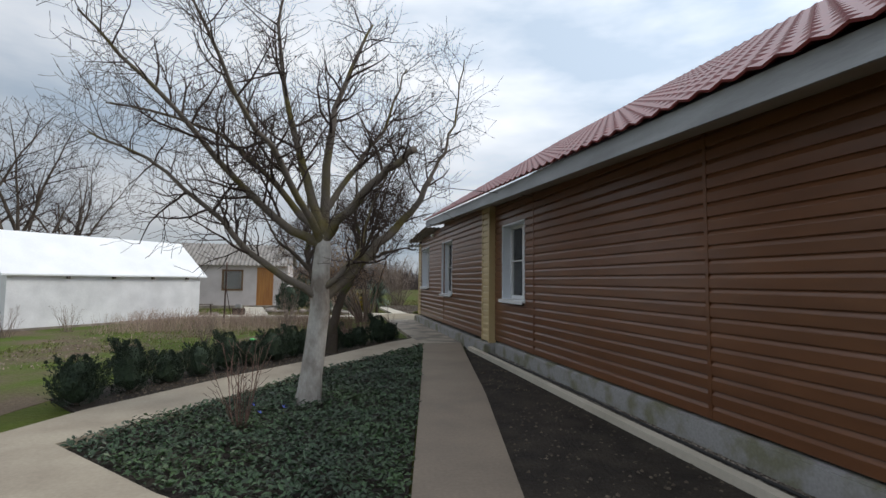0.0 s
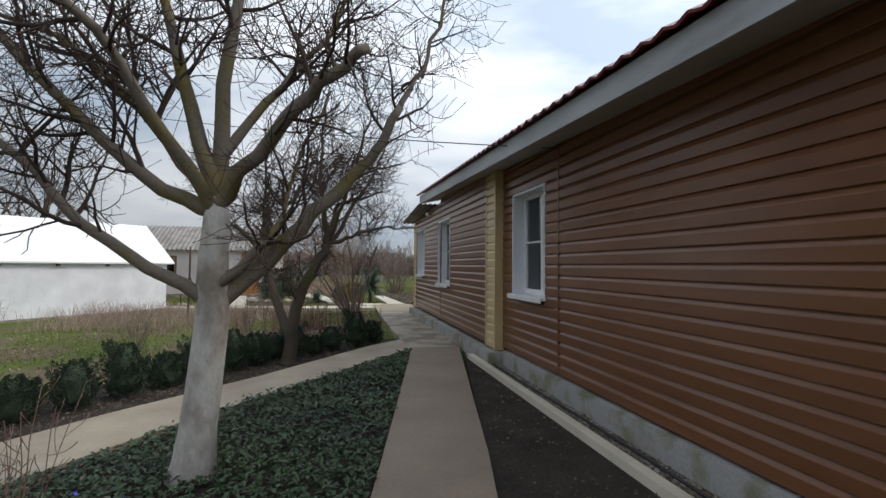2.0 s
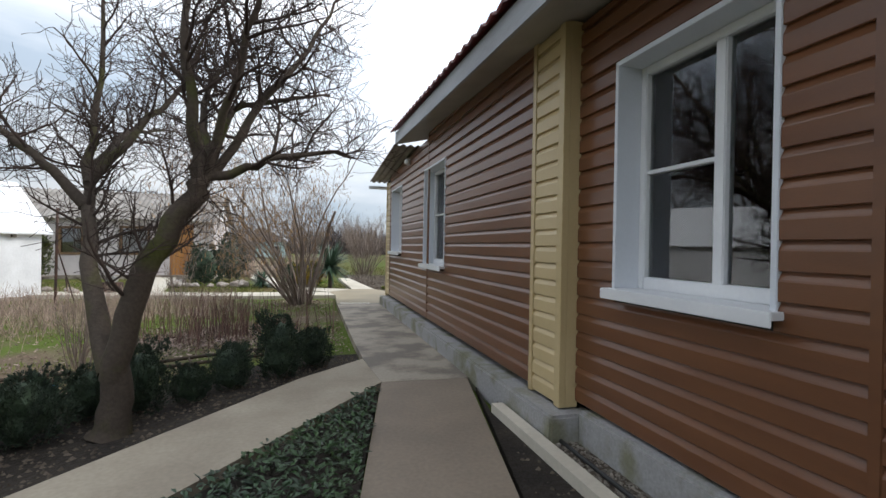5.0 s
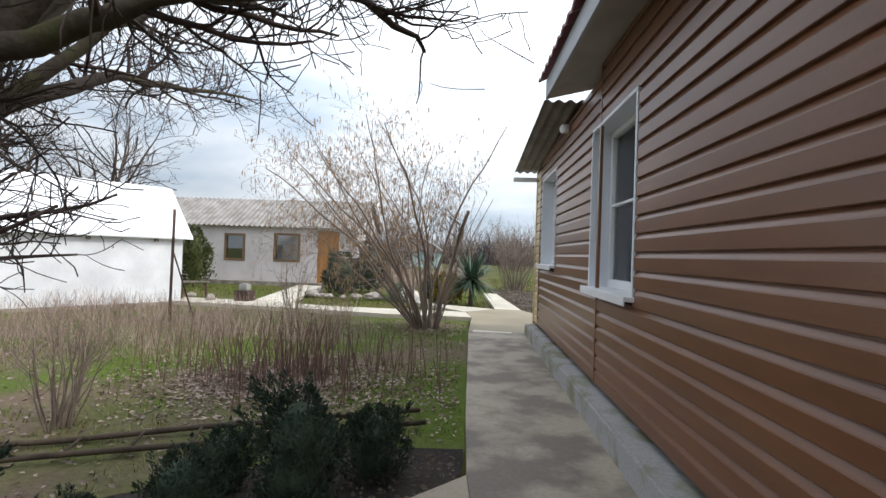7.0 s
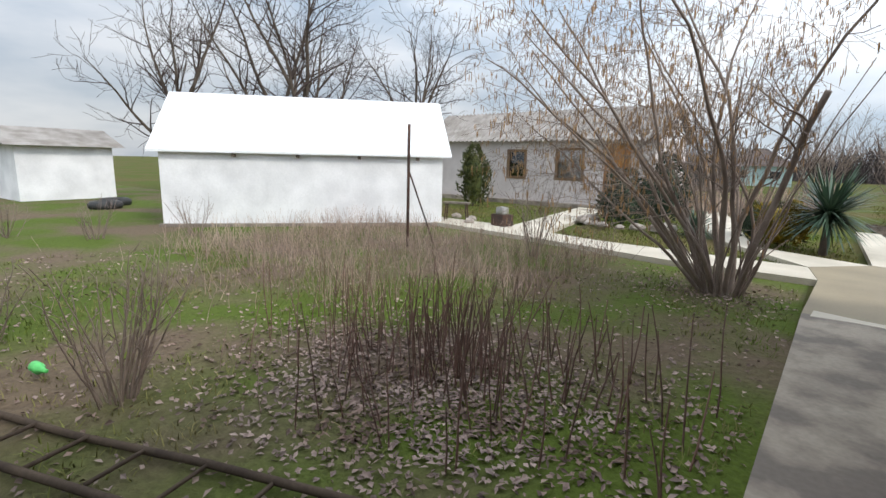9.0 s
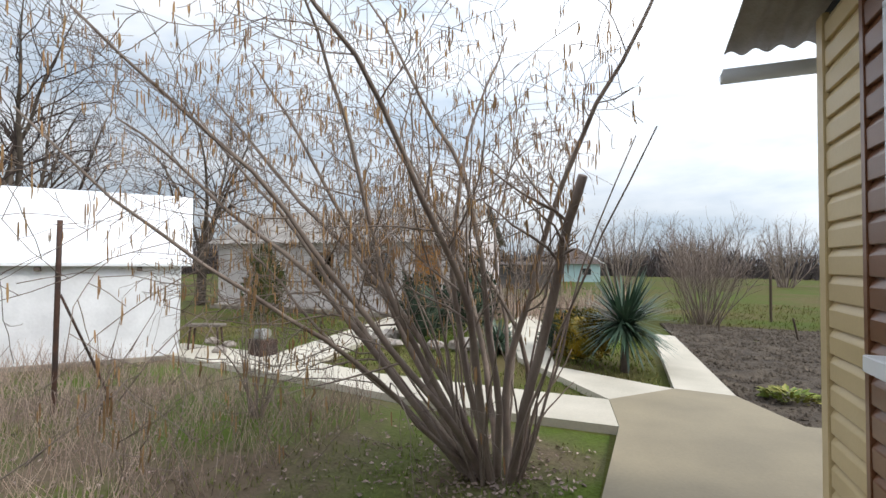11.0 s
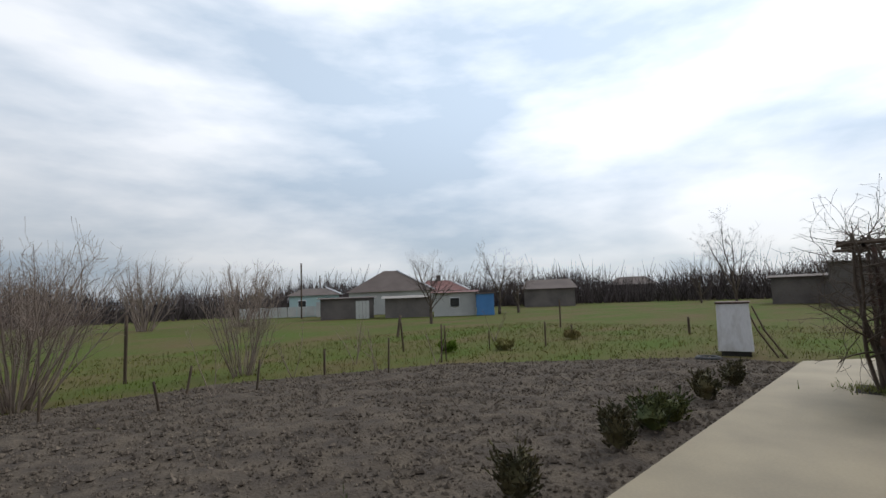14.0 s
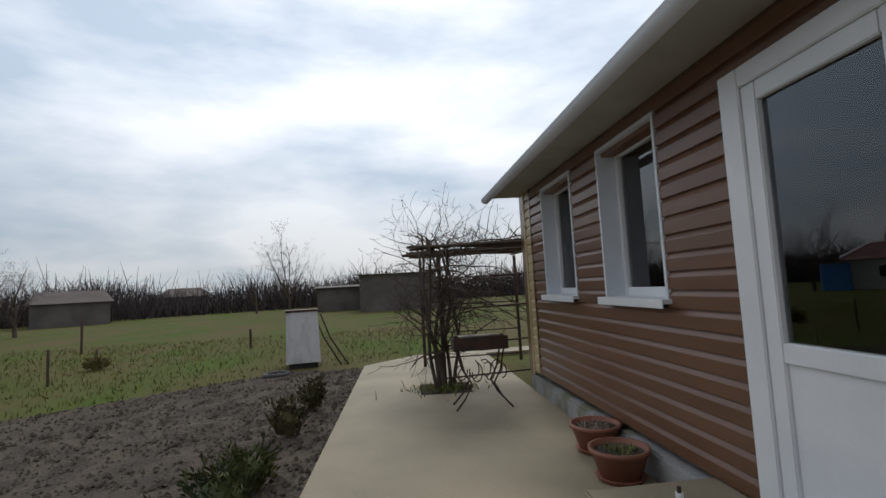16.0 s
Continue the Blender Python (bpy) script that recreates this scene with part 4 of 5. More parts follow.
# conifers by the outbuilding
b = juniper_bush(50, 2.0, 0.46, THUJA, "tall golden-green columnar thuja", "", "tree", "thuja_tree", 2600, 0.11)
b.matrix_basis = pose(-6.5, 24.8, -0.09)
b = juniper_bush(51, 1.35, 0.60, JUNIPER, "dark spreading juniper among stones", "", "shrub", "spreading_juniper", 1700, 0.11)
b.matrix_basis = pose(-1.05, 23.5, -0.09)
b = juniper_bush(52, 1.75, 0.52, JUNIPER, "dark upright conifer by the outbuilding", "", "shrub", "upright_conifer", 1700, 0.11)
b.matrix_basis = pose(-0.55, 25.2, -0.09)
b = juniper_bush(53, 0.85, 0.52, MAHONIA, "rounded yellow and green evergreen shrub", "", "shrub", "mahonia_shrub", 1900, 0.09)
b.matrix_basis = pose(2.20, 22.85, -0.09)
b = juniper_bush(54, 0.75, 0.38, JUNIPER, "dark green shrub behind the yucca", "", "shrub", "evergreen_shrub", 1200, 0.08)
b.matrix_basis = pose(1.75, 23.4, -0.09)

# ---- ground cover in the bed ----
rng = np.random.default_rng(5)
vs, fs = [], []
for x, y in scatter(rng, IVY, 15000):
    hgt = 0.02 + 0.09 * rng.random() * (0.6 + 0.8 * noise.noise(Vector((x * 2.2, y * 2.2, 0.3))))
    a = rng.uniform(0, 6.28)
    leaf(vs, fs, np.array((x, y, -0.04 + max(0.0, hgt))), np.array((math.cos(a), math.sin(a), rng.uniform(-0.2, 0.7))), np.array((rng.normal(0, 0.3), rng.normal(0, 0.3), 1.0)), rng.uniform(0.04, 0.075), rng.uniform(0.022, 0.035))
stuff("periwinkle_cover", vs, fs, IVY_LEAF, "dense dark green periwinkle covering the bed", "ground cover")
vs, fs = [], []
for x, y in scatter(rng, [(-2.6, -0.5), (-0.1, 1.5), (-0.75, 3.0), (-1.2, 3.4), (-2.9, 4.8), (-4, 3)], 4000):
    a = rng.uniform(0, 6.28)
    leaf(vs, fs, np.array((x, y, -0.08 + 0.07 * rng.random())), np.array((math.cos(a), math.sin(a), rng.uniform(-0.1, 0.7))), np.array((0.1, 0.2, 1.0)), rng.uniform(0.04, 0.07), 0.03)
stuff("periwinkle_corner", vs, fs, IVY_LEAF, "dark green leaves beside the path bend", "ground cover")


def stems(name, centre, count, spread, height, r, mat, label, category, seed, lean=0.35, twigs=3, group="", catk=None, up=0.05):
    """A bare shrub: many thin shoots from one foot."""
    rng = np.random.default_rng(seed)
    t = thing(name, (centre[0], centre[1], -0.09), label, category, group)
    lines, tips = [], []
    main = []
    for _ in range(count):
        a = rng.uniform(0, 6.28)
        p = (spread * math.cos(a) * rng.random(), spread * math.sin(a) * rng.random(), 0)
        d = (lean * math.cos(a) * rng.uniform(0.3, 1.2), lean * math.sin(a) * rng.uniform(0.3, 1.2), 1)
        h = height * rng.uniform(0.6, 1.05)
        pts, rad, _d = sweep(rng, p, d, h, r * rng.uniform(0.6, 1.1), r * 0.25, 7, 0.07, up)
        main.append((pts, rad, 5))
        if twigs:
            branch_out(rng, lines, pts, rad, 3 if twigs < 3 else 2, spread=0.7, density=0.6, up=0.08, length=height * 0.22, tips=tips, start=0.35, maxlevel=3)
    tubes("stem", main, mat, t)
    if lines:
        tubes("crown", lines, mat, t)
    return t


stems("wild_shrub", (0.0, 5.2), 16, 0.10, 0.95, 0.006, CANE, "thin dry bare shrub in the green bed", "shrub", 11, 0.45, 2)
stems("bare_shrub", (-0.24, 12.52), 26, 0.12, 0.95, 0.009, HAZEL_BARK, "bushy bare shrub on the lawn", "shrub", 12, 0.5, 2, "lawn shrubs")
stems("bare_shrub", (-0.65, 18.42), 14, 0.10, 1.30, 0.011, HAZEL_BARK, "bare young shrub beside the pale path", "shrub", 13, 0.35, 3, "lawn shrubs")
stems("bare_shrub", (-2.0, 12.2), 16, 0.10, 0.8, 0.008, HAZEL_BARK, "bare shrub with thin shoots on the lawn", "shrub", 14, 0.5, 2, "lawn shrubs")
for i, (x, y) in enumerate([(-7.0, 14.2), (-8.2, 13.2), (-6.3, 15.6)]):
    stems("dry_shrub", (x, y), 18, 0.15, 0.8, 0.008, HAZEL_BARK, "dry grey shrub before the barn wall", "shrub", 15 + i, 0.6, 2, "shrubs before the barn")

# canes and dry grass
rng = np.random.default_rng(21)
lines = []
for _ in range(210):
    x, y = min(rng.normal(0.95, 0.75), 2.6), rng.normal(14.2, 0.45)
    pts, rad, _d = sweep(rng, (x, y, -0.09), (rng.normal(0, 0.12), rng.normal(0, 0.12), 1), rng.uniform(0.35, 0.75), 0.006, 0.003, 4, 0.05, 0)
    lines.append((pts, rad, 4))
vs, fs = tube_data(lines)
stuff("raspberry_canes", vs, fs, CANE, "patch of bare reddish raspberry canes", "canes")
lines = []
for _ in range(3600):
    x, y = rng.uniform(-5.5, 0.5), rng.uniform(14.6, 19.2)
    if y > 19.5 - 0.05 * x or (x > -0.5 and y < 16):
        continue
    pts, rad, _d = sweep(rng, (x, y, -0.09), (rng.normal(0, 0.3), rng.normal(0, 0.3), 1), rng.uniform(0.18, 0.55), 0.0035, 0.0015, 3, 0.10, -0.03)
    lines.append((pts, rad, 3))
for _ in range(160):
    x, y = rng.normal(-2.2, 1.2), rng.normal(14.4, 0.9)
    pts, rad, _d = sweep(rng, (x, y, -0.09), (rng.normal(0, 0.3), rng.normal(0, 0.3), 1), rng.uniform(0.15, 0.4), 0.0035, 0.0015, 3, 0.10, -0.03)
    lines.append((pts, rad, 3))
vs, fs = tube_data(lines)
stuff("dry_grass_patch", vs, fs, DRY, "tall dry straw-coloured weeds before the barn", "dry grass")
vs, fs = [], []
lawn_poly = [(-6, 9.5), (-1.7, 9.2), (0.9, 11.7), (2.1, 12.55), (2.8, 12.6), (2.8, 18.9), (-5, 19.6)]
for x, y in scatter(rng, lawn_poly, 9000):
    if noise.noise(Vector((x * 0.9, y * 0.9, 1.7))) < -0.12:
        continue
    for _ in range(3):
        blade(vs, fs, (x + rng.normal(0, 0.02), y + rng.normal(0, 0.02), -0.09), (rng.normal(0, 0.5), rng.normal(0, 0.5), 1), rng.uniform(0.03, 0.085), 0.006, 0.5, 2)
stuff("lawn_grass", vs, fs, GRASS, "short tufts of spring grass on the lawn", "grass")
vs, fs = [], []
for x, y in list(zip(rng.normal(1.05, 0.85, 5000), rng.normal(13.95, 0.6, 5000))) + scatter(rng, lawn_poly, 5500) + list(zip(rng.normal(2.1, 0.4, 500), rng.normal(17.9, 0.45, 500))):
    if x > 2.78 or y > 19.2 or not inside(x, y, lawn_poly):
        continue
    a = rng.uniform(0, 6.28)
    leaf(vs, fs, np.array((x, y, -0.08 + 0.02 * rng.random())), np.array((math.cos(a), math.sin(a), rng.normal(0, 0.25))), np.array((rng.normal(0, 0.4), rng.normal(0, 0.4), 1.0)), rng.uniform(0.025, 0.065), rng.uniform(0.015, 0.04), 0.2)
stuff("leaf_litter", vs, fs, LITTER, "scattered dead brown leaves on the ground", "leaf litter")


def pebbles(rng, vs, fs, x, y, z, s):
    """One rough six-cornered lump."""
    i = len(vs)
    k = rng.uniform(0.6, 1.3, 6) * s
    vs += [(x + k[0], y, z), (x, y + k[1], z), (x - k[2], y, z), (x, y - k[3], z), (x, y, z + k[4] * 0.8), (x, y, z - k[5] * 0.5)]
    for a, b in ((0, 1), (1, 2), (2, 3), (3, 0)):
        fs += [(i + a, i + b, i + 4), (i + b, i + a, i + 5)]


vs, fs = [], []
for x, y in scatter(rng, GARDEN, 14000):
    pebbles(rng, vs, fs, x, y, -0.04, rng.uniform(0.010, 0.030) if rng.random() < 0.94 else 0.045)
stuff("soil_clods", vs, fs, CLOD, "loose clods on the dug garden soil", "clods")
vs, fs = [], []
for x, y in scatter(rng, [(0.2, -4), (3.7, -4), (3.76, 10.1), (2.85, 6.0), (2.1, 2.9)], 2200):
    pebbles(rng, vs, fs, x, y, -0.03, rng.uniform(0.006, 0.022))
for x, y in scatter(rng, [(-1.85, 6.2), (0.59, 9.19), (2.12, 11.29), (2.82, 11.99), (2.82, 12.4), (2.1, 12.4), (0.9, 11.5), (-1.6, 8.9)], 2600):
    pebbles(rng, vs, fs, x, y, -0.06, rng.uniform(0.006, 0.024))
stuff("bed_crumbs", vs, fs, CLOD, "crumbly lumps on the bare beds", "clods")
vs, fs = [], []
for x, y in scatter(rng, [(3.81, -3), (4.02, -3), (4.02, 9.2), (3.82, 9.9)], 6500):
    pebbles(rng, vs, fs, x, y, 0.004, rng.uniform(0.006, 0.018))
stuff("gravel", vs, fs, GRAVEL, "small mixed gravel at the house foot", "gravel")
vs, fs = [], []
field_poly = [(4, 29), (8, 28.6), (12.5, 26.6), (16.4, 21.8), (17.2, 19), (26, 18), (26, 34), (4, 38)]
for x, y in scatter(rng, field_poly, 9000):
    for _ in range(2):
        blade(vs, fs, (x + rng.normal(0, 0.03), y + rng.normal(0, 0.03), -0.09), (rng.normal(0, 0.5), rng.normal(0, 0.5), 1), rng.uniform(0.05, 0.14), 0.012, 0.5, 2)
stuff("field_grass", vs, fs, FIELD_BLADE, "tufted green and straw field grass", "grass")
vs, fs = [], []
for x, y in scatter(rng, [(1.1, 20.5), (2.7, 20.45), (3.4, 21.2), (3.3, 25.5), (0.3, 26), (1.3, 22.2)], 2500) + scatter(rng, [(-1.5, 20.8), (1.0, 20.6), (0.9, 22.2), (-0.3, 26), (-2.0, 26)], 3500) + scatter(rng, [(-6.5, 21.2), (-2.8, 21.2), (-3.5, 26), (-7, 26)], 2500):
    for _ in range(2):
        blade(vs, fs, (x, y, -0.09), (rng.normal(0, 0.5), rng.normal(0, 0.5), 1), rng.uniform(0.04, 0.1), 0.01, 0.5, 2)
stuff("island_grass", vs, fs, GRASS, "fresh green grass between the pale paths", "grass")

# ---- hazel ----
rng = np.random.default_rng(8)
hazel = thing("hazel_shrub", (2.05, 18.08, -0.09), "large many-stemmed bare hazel with hanging catkins", "shrub")
tips, all_main = [], []
fixed = [((0.16, -0.1, 0), (0.31, -0.05, 1), 2.35, 0.036), ((0.02, -0.12, 0), (0.0, -0.50, 1), 4.0, 0.034), ((-0.05, -0.12, 0), (-0.16, -0.62, 1), 3.9, 0.030), ((-0.15, -0.05, 0), (-0.55, -0.55, 1), 4.0, 0.032),
         ((-0.18, 0.0, 0), (-0.75, -0.2, 1), 3.6, 0.03), ((0.1, 0.05, 0), (0.10, 0.12, 1), 4.1, 0.034), ((0.15, 0.1, 0), (0.06, 0.30, 1), 3.8, 0.022), ((0.0, 0.1, 0), (-0.2, 0.3, 1), 3.9, 0.03),
         ((-0.1, 0.12, 0), (-0.5, 0.45, 1), 3.6, 0.028), ((-0.05, 0.0, 0), (-0.28, -0.15, 1), 4.2, 0.032), ((0.05, -0.05, 0), (0.08, -0.16, 1), 4.0, 0.03), ((-0.12, -0.1, 0), (-0.4, -0.75, 1), 3.6, 0.022), ((-0.2, -0.1, 0), (-0.8, -0.4, 1), 3.4, 0.022), ((0.1, 0.0, 0), (0.12, 0.16, 1), 3.4, 0.022),
         ((-0.22, 0.02, 0), (-0.42, -0.02, 1), 4.0, 0.034), ((0.02, -0.16, 0), (-0.06, -0.28, 1), 3.8, 0.026), ((-0.14, -0.14, 0), (-0.26, -0.4, 1), 4.0, 0.030)]
for p, d, h, r in fixed:
    pts, rad, _d = sweep(rng, p, d, h, r, r * 0.22 if h > 2.5 else r * 0.85, 14, 0.085 if h > 2.5 else 0.05, -0.007 if h > 2.5 else -0.004)
    tubes("stem", [(pts, rad, 8)], HAZEL_BARK, hazel)
    lines = []
    branch_out(rng, lines, pts, rad, 1, spread=0.8, density=0.68, up=0.0, length=1.0, tips=tips, start=0.28 if h > 2.5 else 0.7, maxlevel=3)
    kept = []
    for p, w, k in lines:
        n = next((i for i, q in enumerate(p) if q[0] > (0.72 if q[2] < 2.3 else 1.1)), len(p))
        if n >= 2:
            kept.append((p[:n], [max(0.002, q * 0.62) for q in w[:n]], k))
    tubes("crown", kept, HAZEL_BARK, hazel)
lines = []
for _ in range(34):
    a = rng.uniform(0, 6.28)
    pts, rad, _d = sweep(rng, (0.22 * math.cos(a), 0.22 * math.sin(a), 0), (0.35 * math.cos(a), 0.35 * math.sin(a), 1), rng.uniform(0.8, 2.8), 0.013, 0.004, 8, 0.08, 0)
    lines.append((pts, rad, 5))
tubes("sucker", lines, HAZEL_BARK, hazel)
lines = []
for q in tips:
    if rng.random() < 0.6 and q[2] > 0.8 and q[0] < (0.72 if q[2] < 2.3 else 1.1):
        for _ in range(rng.integers(1, 3)):
            o = rng.normal(0, 0.012, 3)
            ln = rng.uniform(0.045, 0.095)
            lines.append(([q + o, q + o + np.array((0.002, 0, -ln * 0.5)), q + o + np.array((rng.normal(0, 0.006), 0, -ln))], [0.003, 0.0048, 0.0024], 4))
vs, fs = tube_data(lines)
ob = new("catkin", raw_mesh("catkin", vs, fs, CATKIN))
ob.parent = hazel
ob["kind"] = "stuff"

# ---- yuccas ----
def yucca(name, x, y, trunk, leaves, length, seed, label):
    rng = np.random.default_rng(seed)
    t = thing(name, (x, y, -0.09), label, "yucca", "yuccas")
    tubes("trunk", [([(0, 0, 0), (0.01, 0, trunk * 0.6), (0, 0.01, trunk)], [0.07, 0.06, 0.06], 9)], BARK, t)
    vs, fs = [], []
    for _ in range(leaves):
        a = rng.uniform(0, 6.28)
        e = rng.uniform(-0.7, 1.25)
        blade(vs, fs, (0.03 * math.cos(a), 0.03 * math.sin(a), trunk - 0.12 + 0.16 * rng.random()), (math.cos(a) * math.cos(e), math.sin(a) * math.cos(e), math.sin(e)), length * rng.uniform(0.75, 1.1), 0.048, 0.22 if e < 0.8 else 0.05, 4)
    ob = new("rosette", raw_mesh("rosette", vs, fs, YUCCA))
    ob.parent = t
    return t


yucca("yucca_plant", 2.91, 22.25, 0.80, 340, 0.88, 61, "tall yucca with a burst of stiff green leaves")
yucca("yucca_plant", 0.75, 22.9, 0.22, 170, 0.48, 62, "low yucca with drooping grey-green leaves")

# primrose clump
rng = np.random.default_rng(63)
clump = thing("primrose_clump", (4.77, 21.30, -0.06), "bright yellow-green leafy clump on the soil", "plant")
vs, fs = [], []
for _ in range(210):
    a, rr = rng.uniform(0, 6.28), 0.26 * math.sqrt(rng.random())
    leaf(vs, fs, np.array((rr * math.cos(a), rr * math.sin(a), 0.03 + 0.10 * rng.random() * (1.2 - rr / 0.3))), np.array((math.cos(a), math.sin(a), rng.uniform(0, 0.8))), np.array((0, 0, 1.0)), rng.uniform(0.07, 0.13), 0.05)
ob = new("foliage", raw_mesh("foliage", vs, fs, PRIMROSE))
ob.parent = clump

# ---- big bare trees and bushes farther off ----
def bare_tree(name, x, y, h, r, label, seed, spread=0.5, limbs=6, z=-0.09, dens=0.7, mat=BARK, twig=BARK_DARK):
    rng = np.random.default_rng(seed)
    t = thing(name, (x, y, z), label, "tree")
    pts, rad, _d = sweep(rng, (0, 0, 0), (0.03, 0.02, 1), h * 0.35, r, r * 0.75, 6, 0.03, 0.02)
    tubes("trunk", [(pts, rad, 9)], mat, t)
    for i in range(limbs):
        a = 6.28 * i / limbs + rng.uniform(-0.4, 0.4)
        k = int(rng.integers(2, 7))
        lp, lr, _d = sweep(rng, pts[k], (spread * math.cos(a), spread * math.sin(a), 1), h * rng.uniform(0.5, 0.68), r * 0.42, r * 0.06, 10, 0.08, 0.03)
        limb = tubes("limb", [(lp, lr, 6)], mat, t)
        lines = []
        branch_out(rng, lines, lp, lr, 1, spread=0.7, density=dens * 4.6 / h, up=0.05, length=h * 0.2, start=0.2, maxlevel=3)
        tubes("crown", [(p, [max(q, 0.004 * h / 6) for q in w], k) for p, w, k in lines], twig, limb)
    return t


bare_tree("poplar_tree", -10.6, 20.9, 8.5, 0.17, "tall bare grey tree behind the barn", 71)
bare_tree("poplar_tree", -13.0, 21.6, 9.0, 0.19, "tall bare grey tree behind the barn", 72)
bare_tree("poplar_tree", -15.5, 19.2, 8.5, 0.2, "tall bare grey tree behind the barn", 73)
bare_tree("poplar_tree", -12.0, 27.5, 9.0, 0.18, "tall bare grey tree behind the barn", 74)
stems("lilac_bush", (4.75, 29.2), 60, 0.45, 2.9, 0.016, HAZEL_BARK, "big bare bush with pinkish twigs on the field edge", "shrub", 81, 0.6, 3, "field bushes")
stems("lilac_bush", (8.75, 29.5), 30, 0.3, 2.4, 0.014, HAZEL_BARK, "slender bare bush on the field edge", "shrub", 82, 0.4, 3, "field bushes")
for i, (x, y, h) in enumerate([(18, 52, 4.5), (13, 56, 5), (2, 48, 5), (-3, 44, 4), (8, 60, 5)]):
    stems("lilac_bush", (x, y), 26, 0.8, h, 0.04, HAZEL_BARK, "large bare bush far across the field", "shrub", 90 + i, 0.6, 2, "far bushes")

# ---- pergola, grill and vine ----
GREY_WOOD = material("grey_bare_poles", (0.24, 0.21, 0.18), (0.13, 0.11, 0.09), 5, 0.85, 0.2, 50, 0.25)
pergola = thing("vine_pergola", (13.6, 18.5, 0.0), "rough pole pergola grown over by a bare vine", "pergola")
rng = np.random.default_rng(101)


def rod(name, a, b, r, mat, parent, k=7, label="", wob=0.0):
    A, B = np.array(a, float), np.array(b, float)
    pts = [A + (B - A) * f + rng.normal(0, wob, 3) * (0 < f < 1) for f in np.linspace(0, 1, 5)]
    return tubes(name, [(pts, [r] * 5, k)], mat, parent, label)


for x, y in ((-0.35, 0.1), (1.75, 0.28), (-0.2, -1.6), (1.75, -1.6)):
    rod("post", (x, y, 0), (x + 0.03, y, 2.05), 0.032, IRON, pergola, label="dark iron post")
for x in (-0.45, -0.2, 0.1, 0.45, 0.8, 1.15, 1.5, 1.85):
    z = 2.13 + rng.normal(0, 0.03)
    rod("slat", (x, 0.55 + rng.uniform(-0.12, 0.1), z), (x + rng.normal(0, 0.05), -1.95, z + 0.04 + rng.normal(0, 0.02)), 0.026, WOOD_OLD, pergola, 5, wob=0.012)
for y in (0.2, -1.6):
    rod("beam", (-0.6, y, 2.07), (2.0, y, 2.09), 0.03, IRON, pergola, 6)
for z in (0.14, 0.62, 1.15, 1.62):
    rod("rail", (-0.35, 0.1, z), (-0.2, -1.6, z + 0.03), 0.014, IRON, pergola, 5)
    rod("rail", (1.75, 0.28, z), (1.75, -1.6, z), 0.014, IRON, pergola, 5)
vine_lines = []
for i in range(7):
    pts, rad, _d = sweep(rng, (-0.38 + rng.normal(0, 0.07), 0.08 + rng.normal(0, 0.1), 0), (rng.normal(0.1, 0.15), rng.normal(0, 0.15), 1), 2.3, 0.03, 0.016, 9, 0.12, 0.05)
    vine_lines.append((pts, rad, 6))
    arm, arad, _d = sweep(rng, pts[5 + i % 4], (rng.normal(0.15, 0.2), -1, rng.normal(0.1, 0.25)), 1.8, 0.015, 0.006, 10, 0.16, 0.0)
    vine_lines.append((arm, arad, 5))
    branch_out(rng, vine_lines, arm, arad, 2, spread=1.0, density=0.5, up=0.0, length=0.5, start=0.1, maxlevel=3)
    branch_out(rng, vine_lines, pts, rad, 1, spread=1.0, density=0.75, up=-0.01, length=1.0, start=0.2, maxlevel=3)
for _ in range(150):
    x, y = rng.uniform(-0.5, 1.9), rng.uniform(-1.9, 0.5)
    pts, rad, _d = sweep(rng, (x, y, 2.12), (rng.normal(0, 0.8), rng.normal(0, 0.6), rng.uniform(0.1, 1.0)), rng.uniform(0.3, 0.9), 0.008, 0.003, 6, 0.22, -0.03)
    vine_lines.append((pts, rad, 4))
tubes("vine", vine_lines, BARK, pergola, "bare tangled vine")
vs, fs = [], []
for _ in range(420):
    x, y = rng.normal(-0.38, 0.2), rng.normal(0.1, 0.26)
    blade(vs, fs, (13.6 + x, 18.5 + y, 0.0), (rng.normal(0, 0.5), rng.normal(0, 0.5), 1), rng.uniform(0.05, 0.16), 0.012, 0.5, 2)
stuff("vine_foot_grass", vs, fs, GRASS, "grass tuft at the foot of the vine", "grass")
structure("planting_hole", slab([(12.85, 18.25), (13.6, 18.2), (13.65, 18.95), (12.9, 18.98)], -0.1, 0.004), SOIL_WET, "square of soil left open in the terrace", "soil bed")

grill = thing("charcoal_grill", (12.05, 18.25, 0.0), "black steel charcoal grill on curled iron legs", "grill", rz=90)
bm = boxes((-0.34, 0.34, -0.14, 0.14, 0.70, 0.715), (-0.34, -0.325, -0.14, 0.14, 0.715, 0.86), (0.325, 0.34, -0.14, 0.14, 0.715, 0.86), (-0.325, 0.325, -0.14, -0.125, 0.715, 0.86), (-0.325, 0.325, 0.125, 0.14, 0.715, 0.86))
part("tray", bm, IRON, grill, "black steel tray")
for sx in (-0.28, 0.28):
    for sy in (-0.12, 0.12):
        tubes("leg", [([(sx, sy, 0.70), (sx * 0.8, sy, 0.45), (sx * 0.5, sy, 0.30), (sx * 0.8, sy * 1.2, 0.14), (sx * 1.25, sy * 1.4, 0.0)], [0.011] * 5, 6)], IRON, grill)
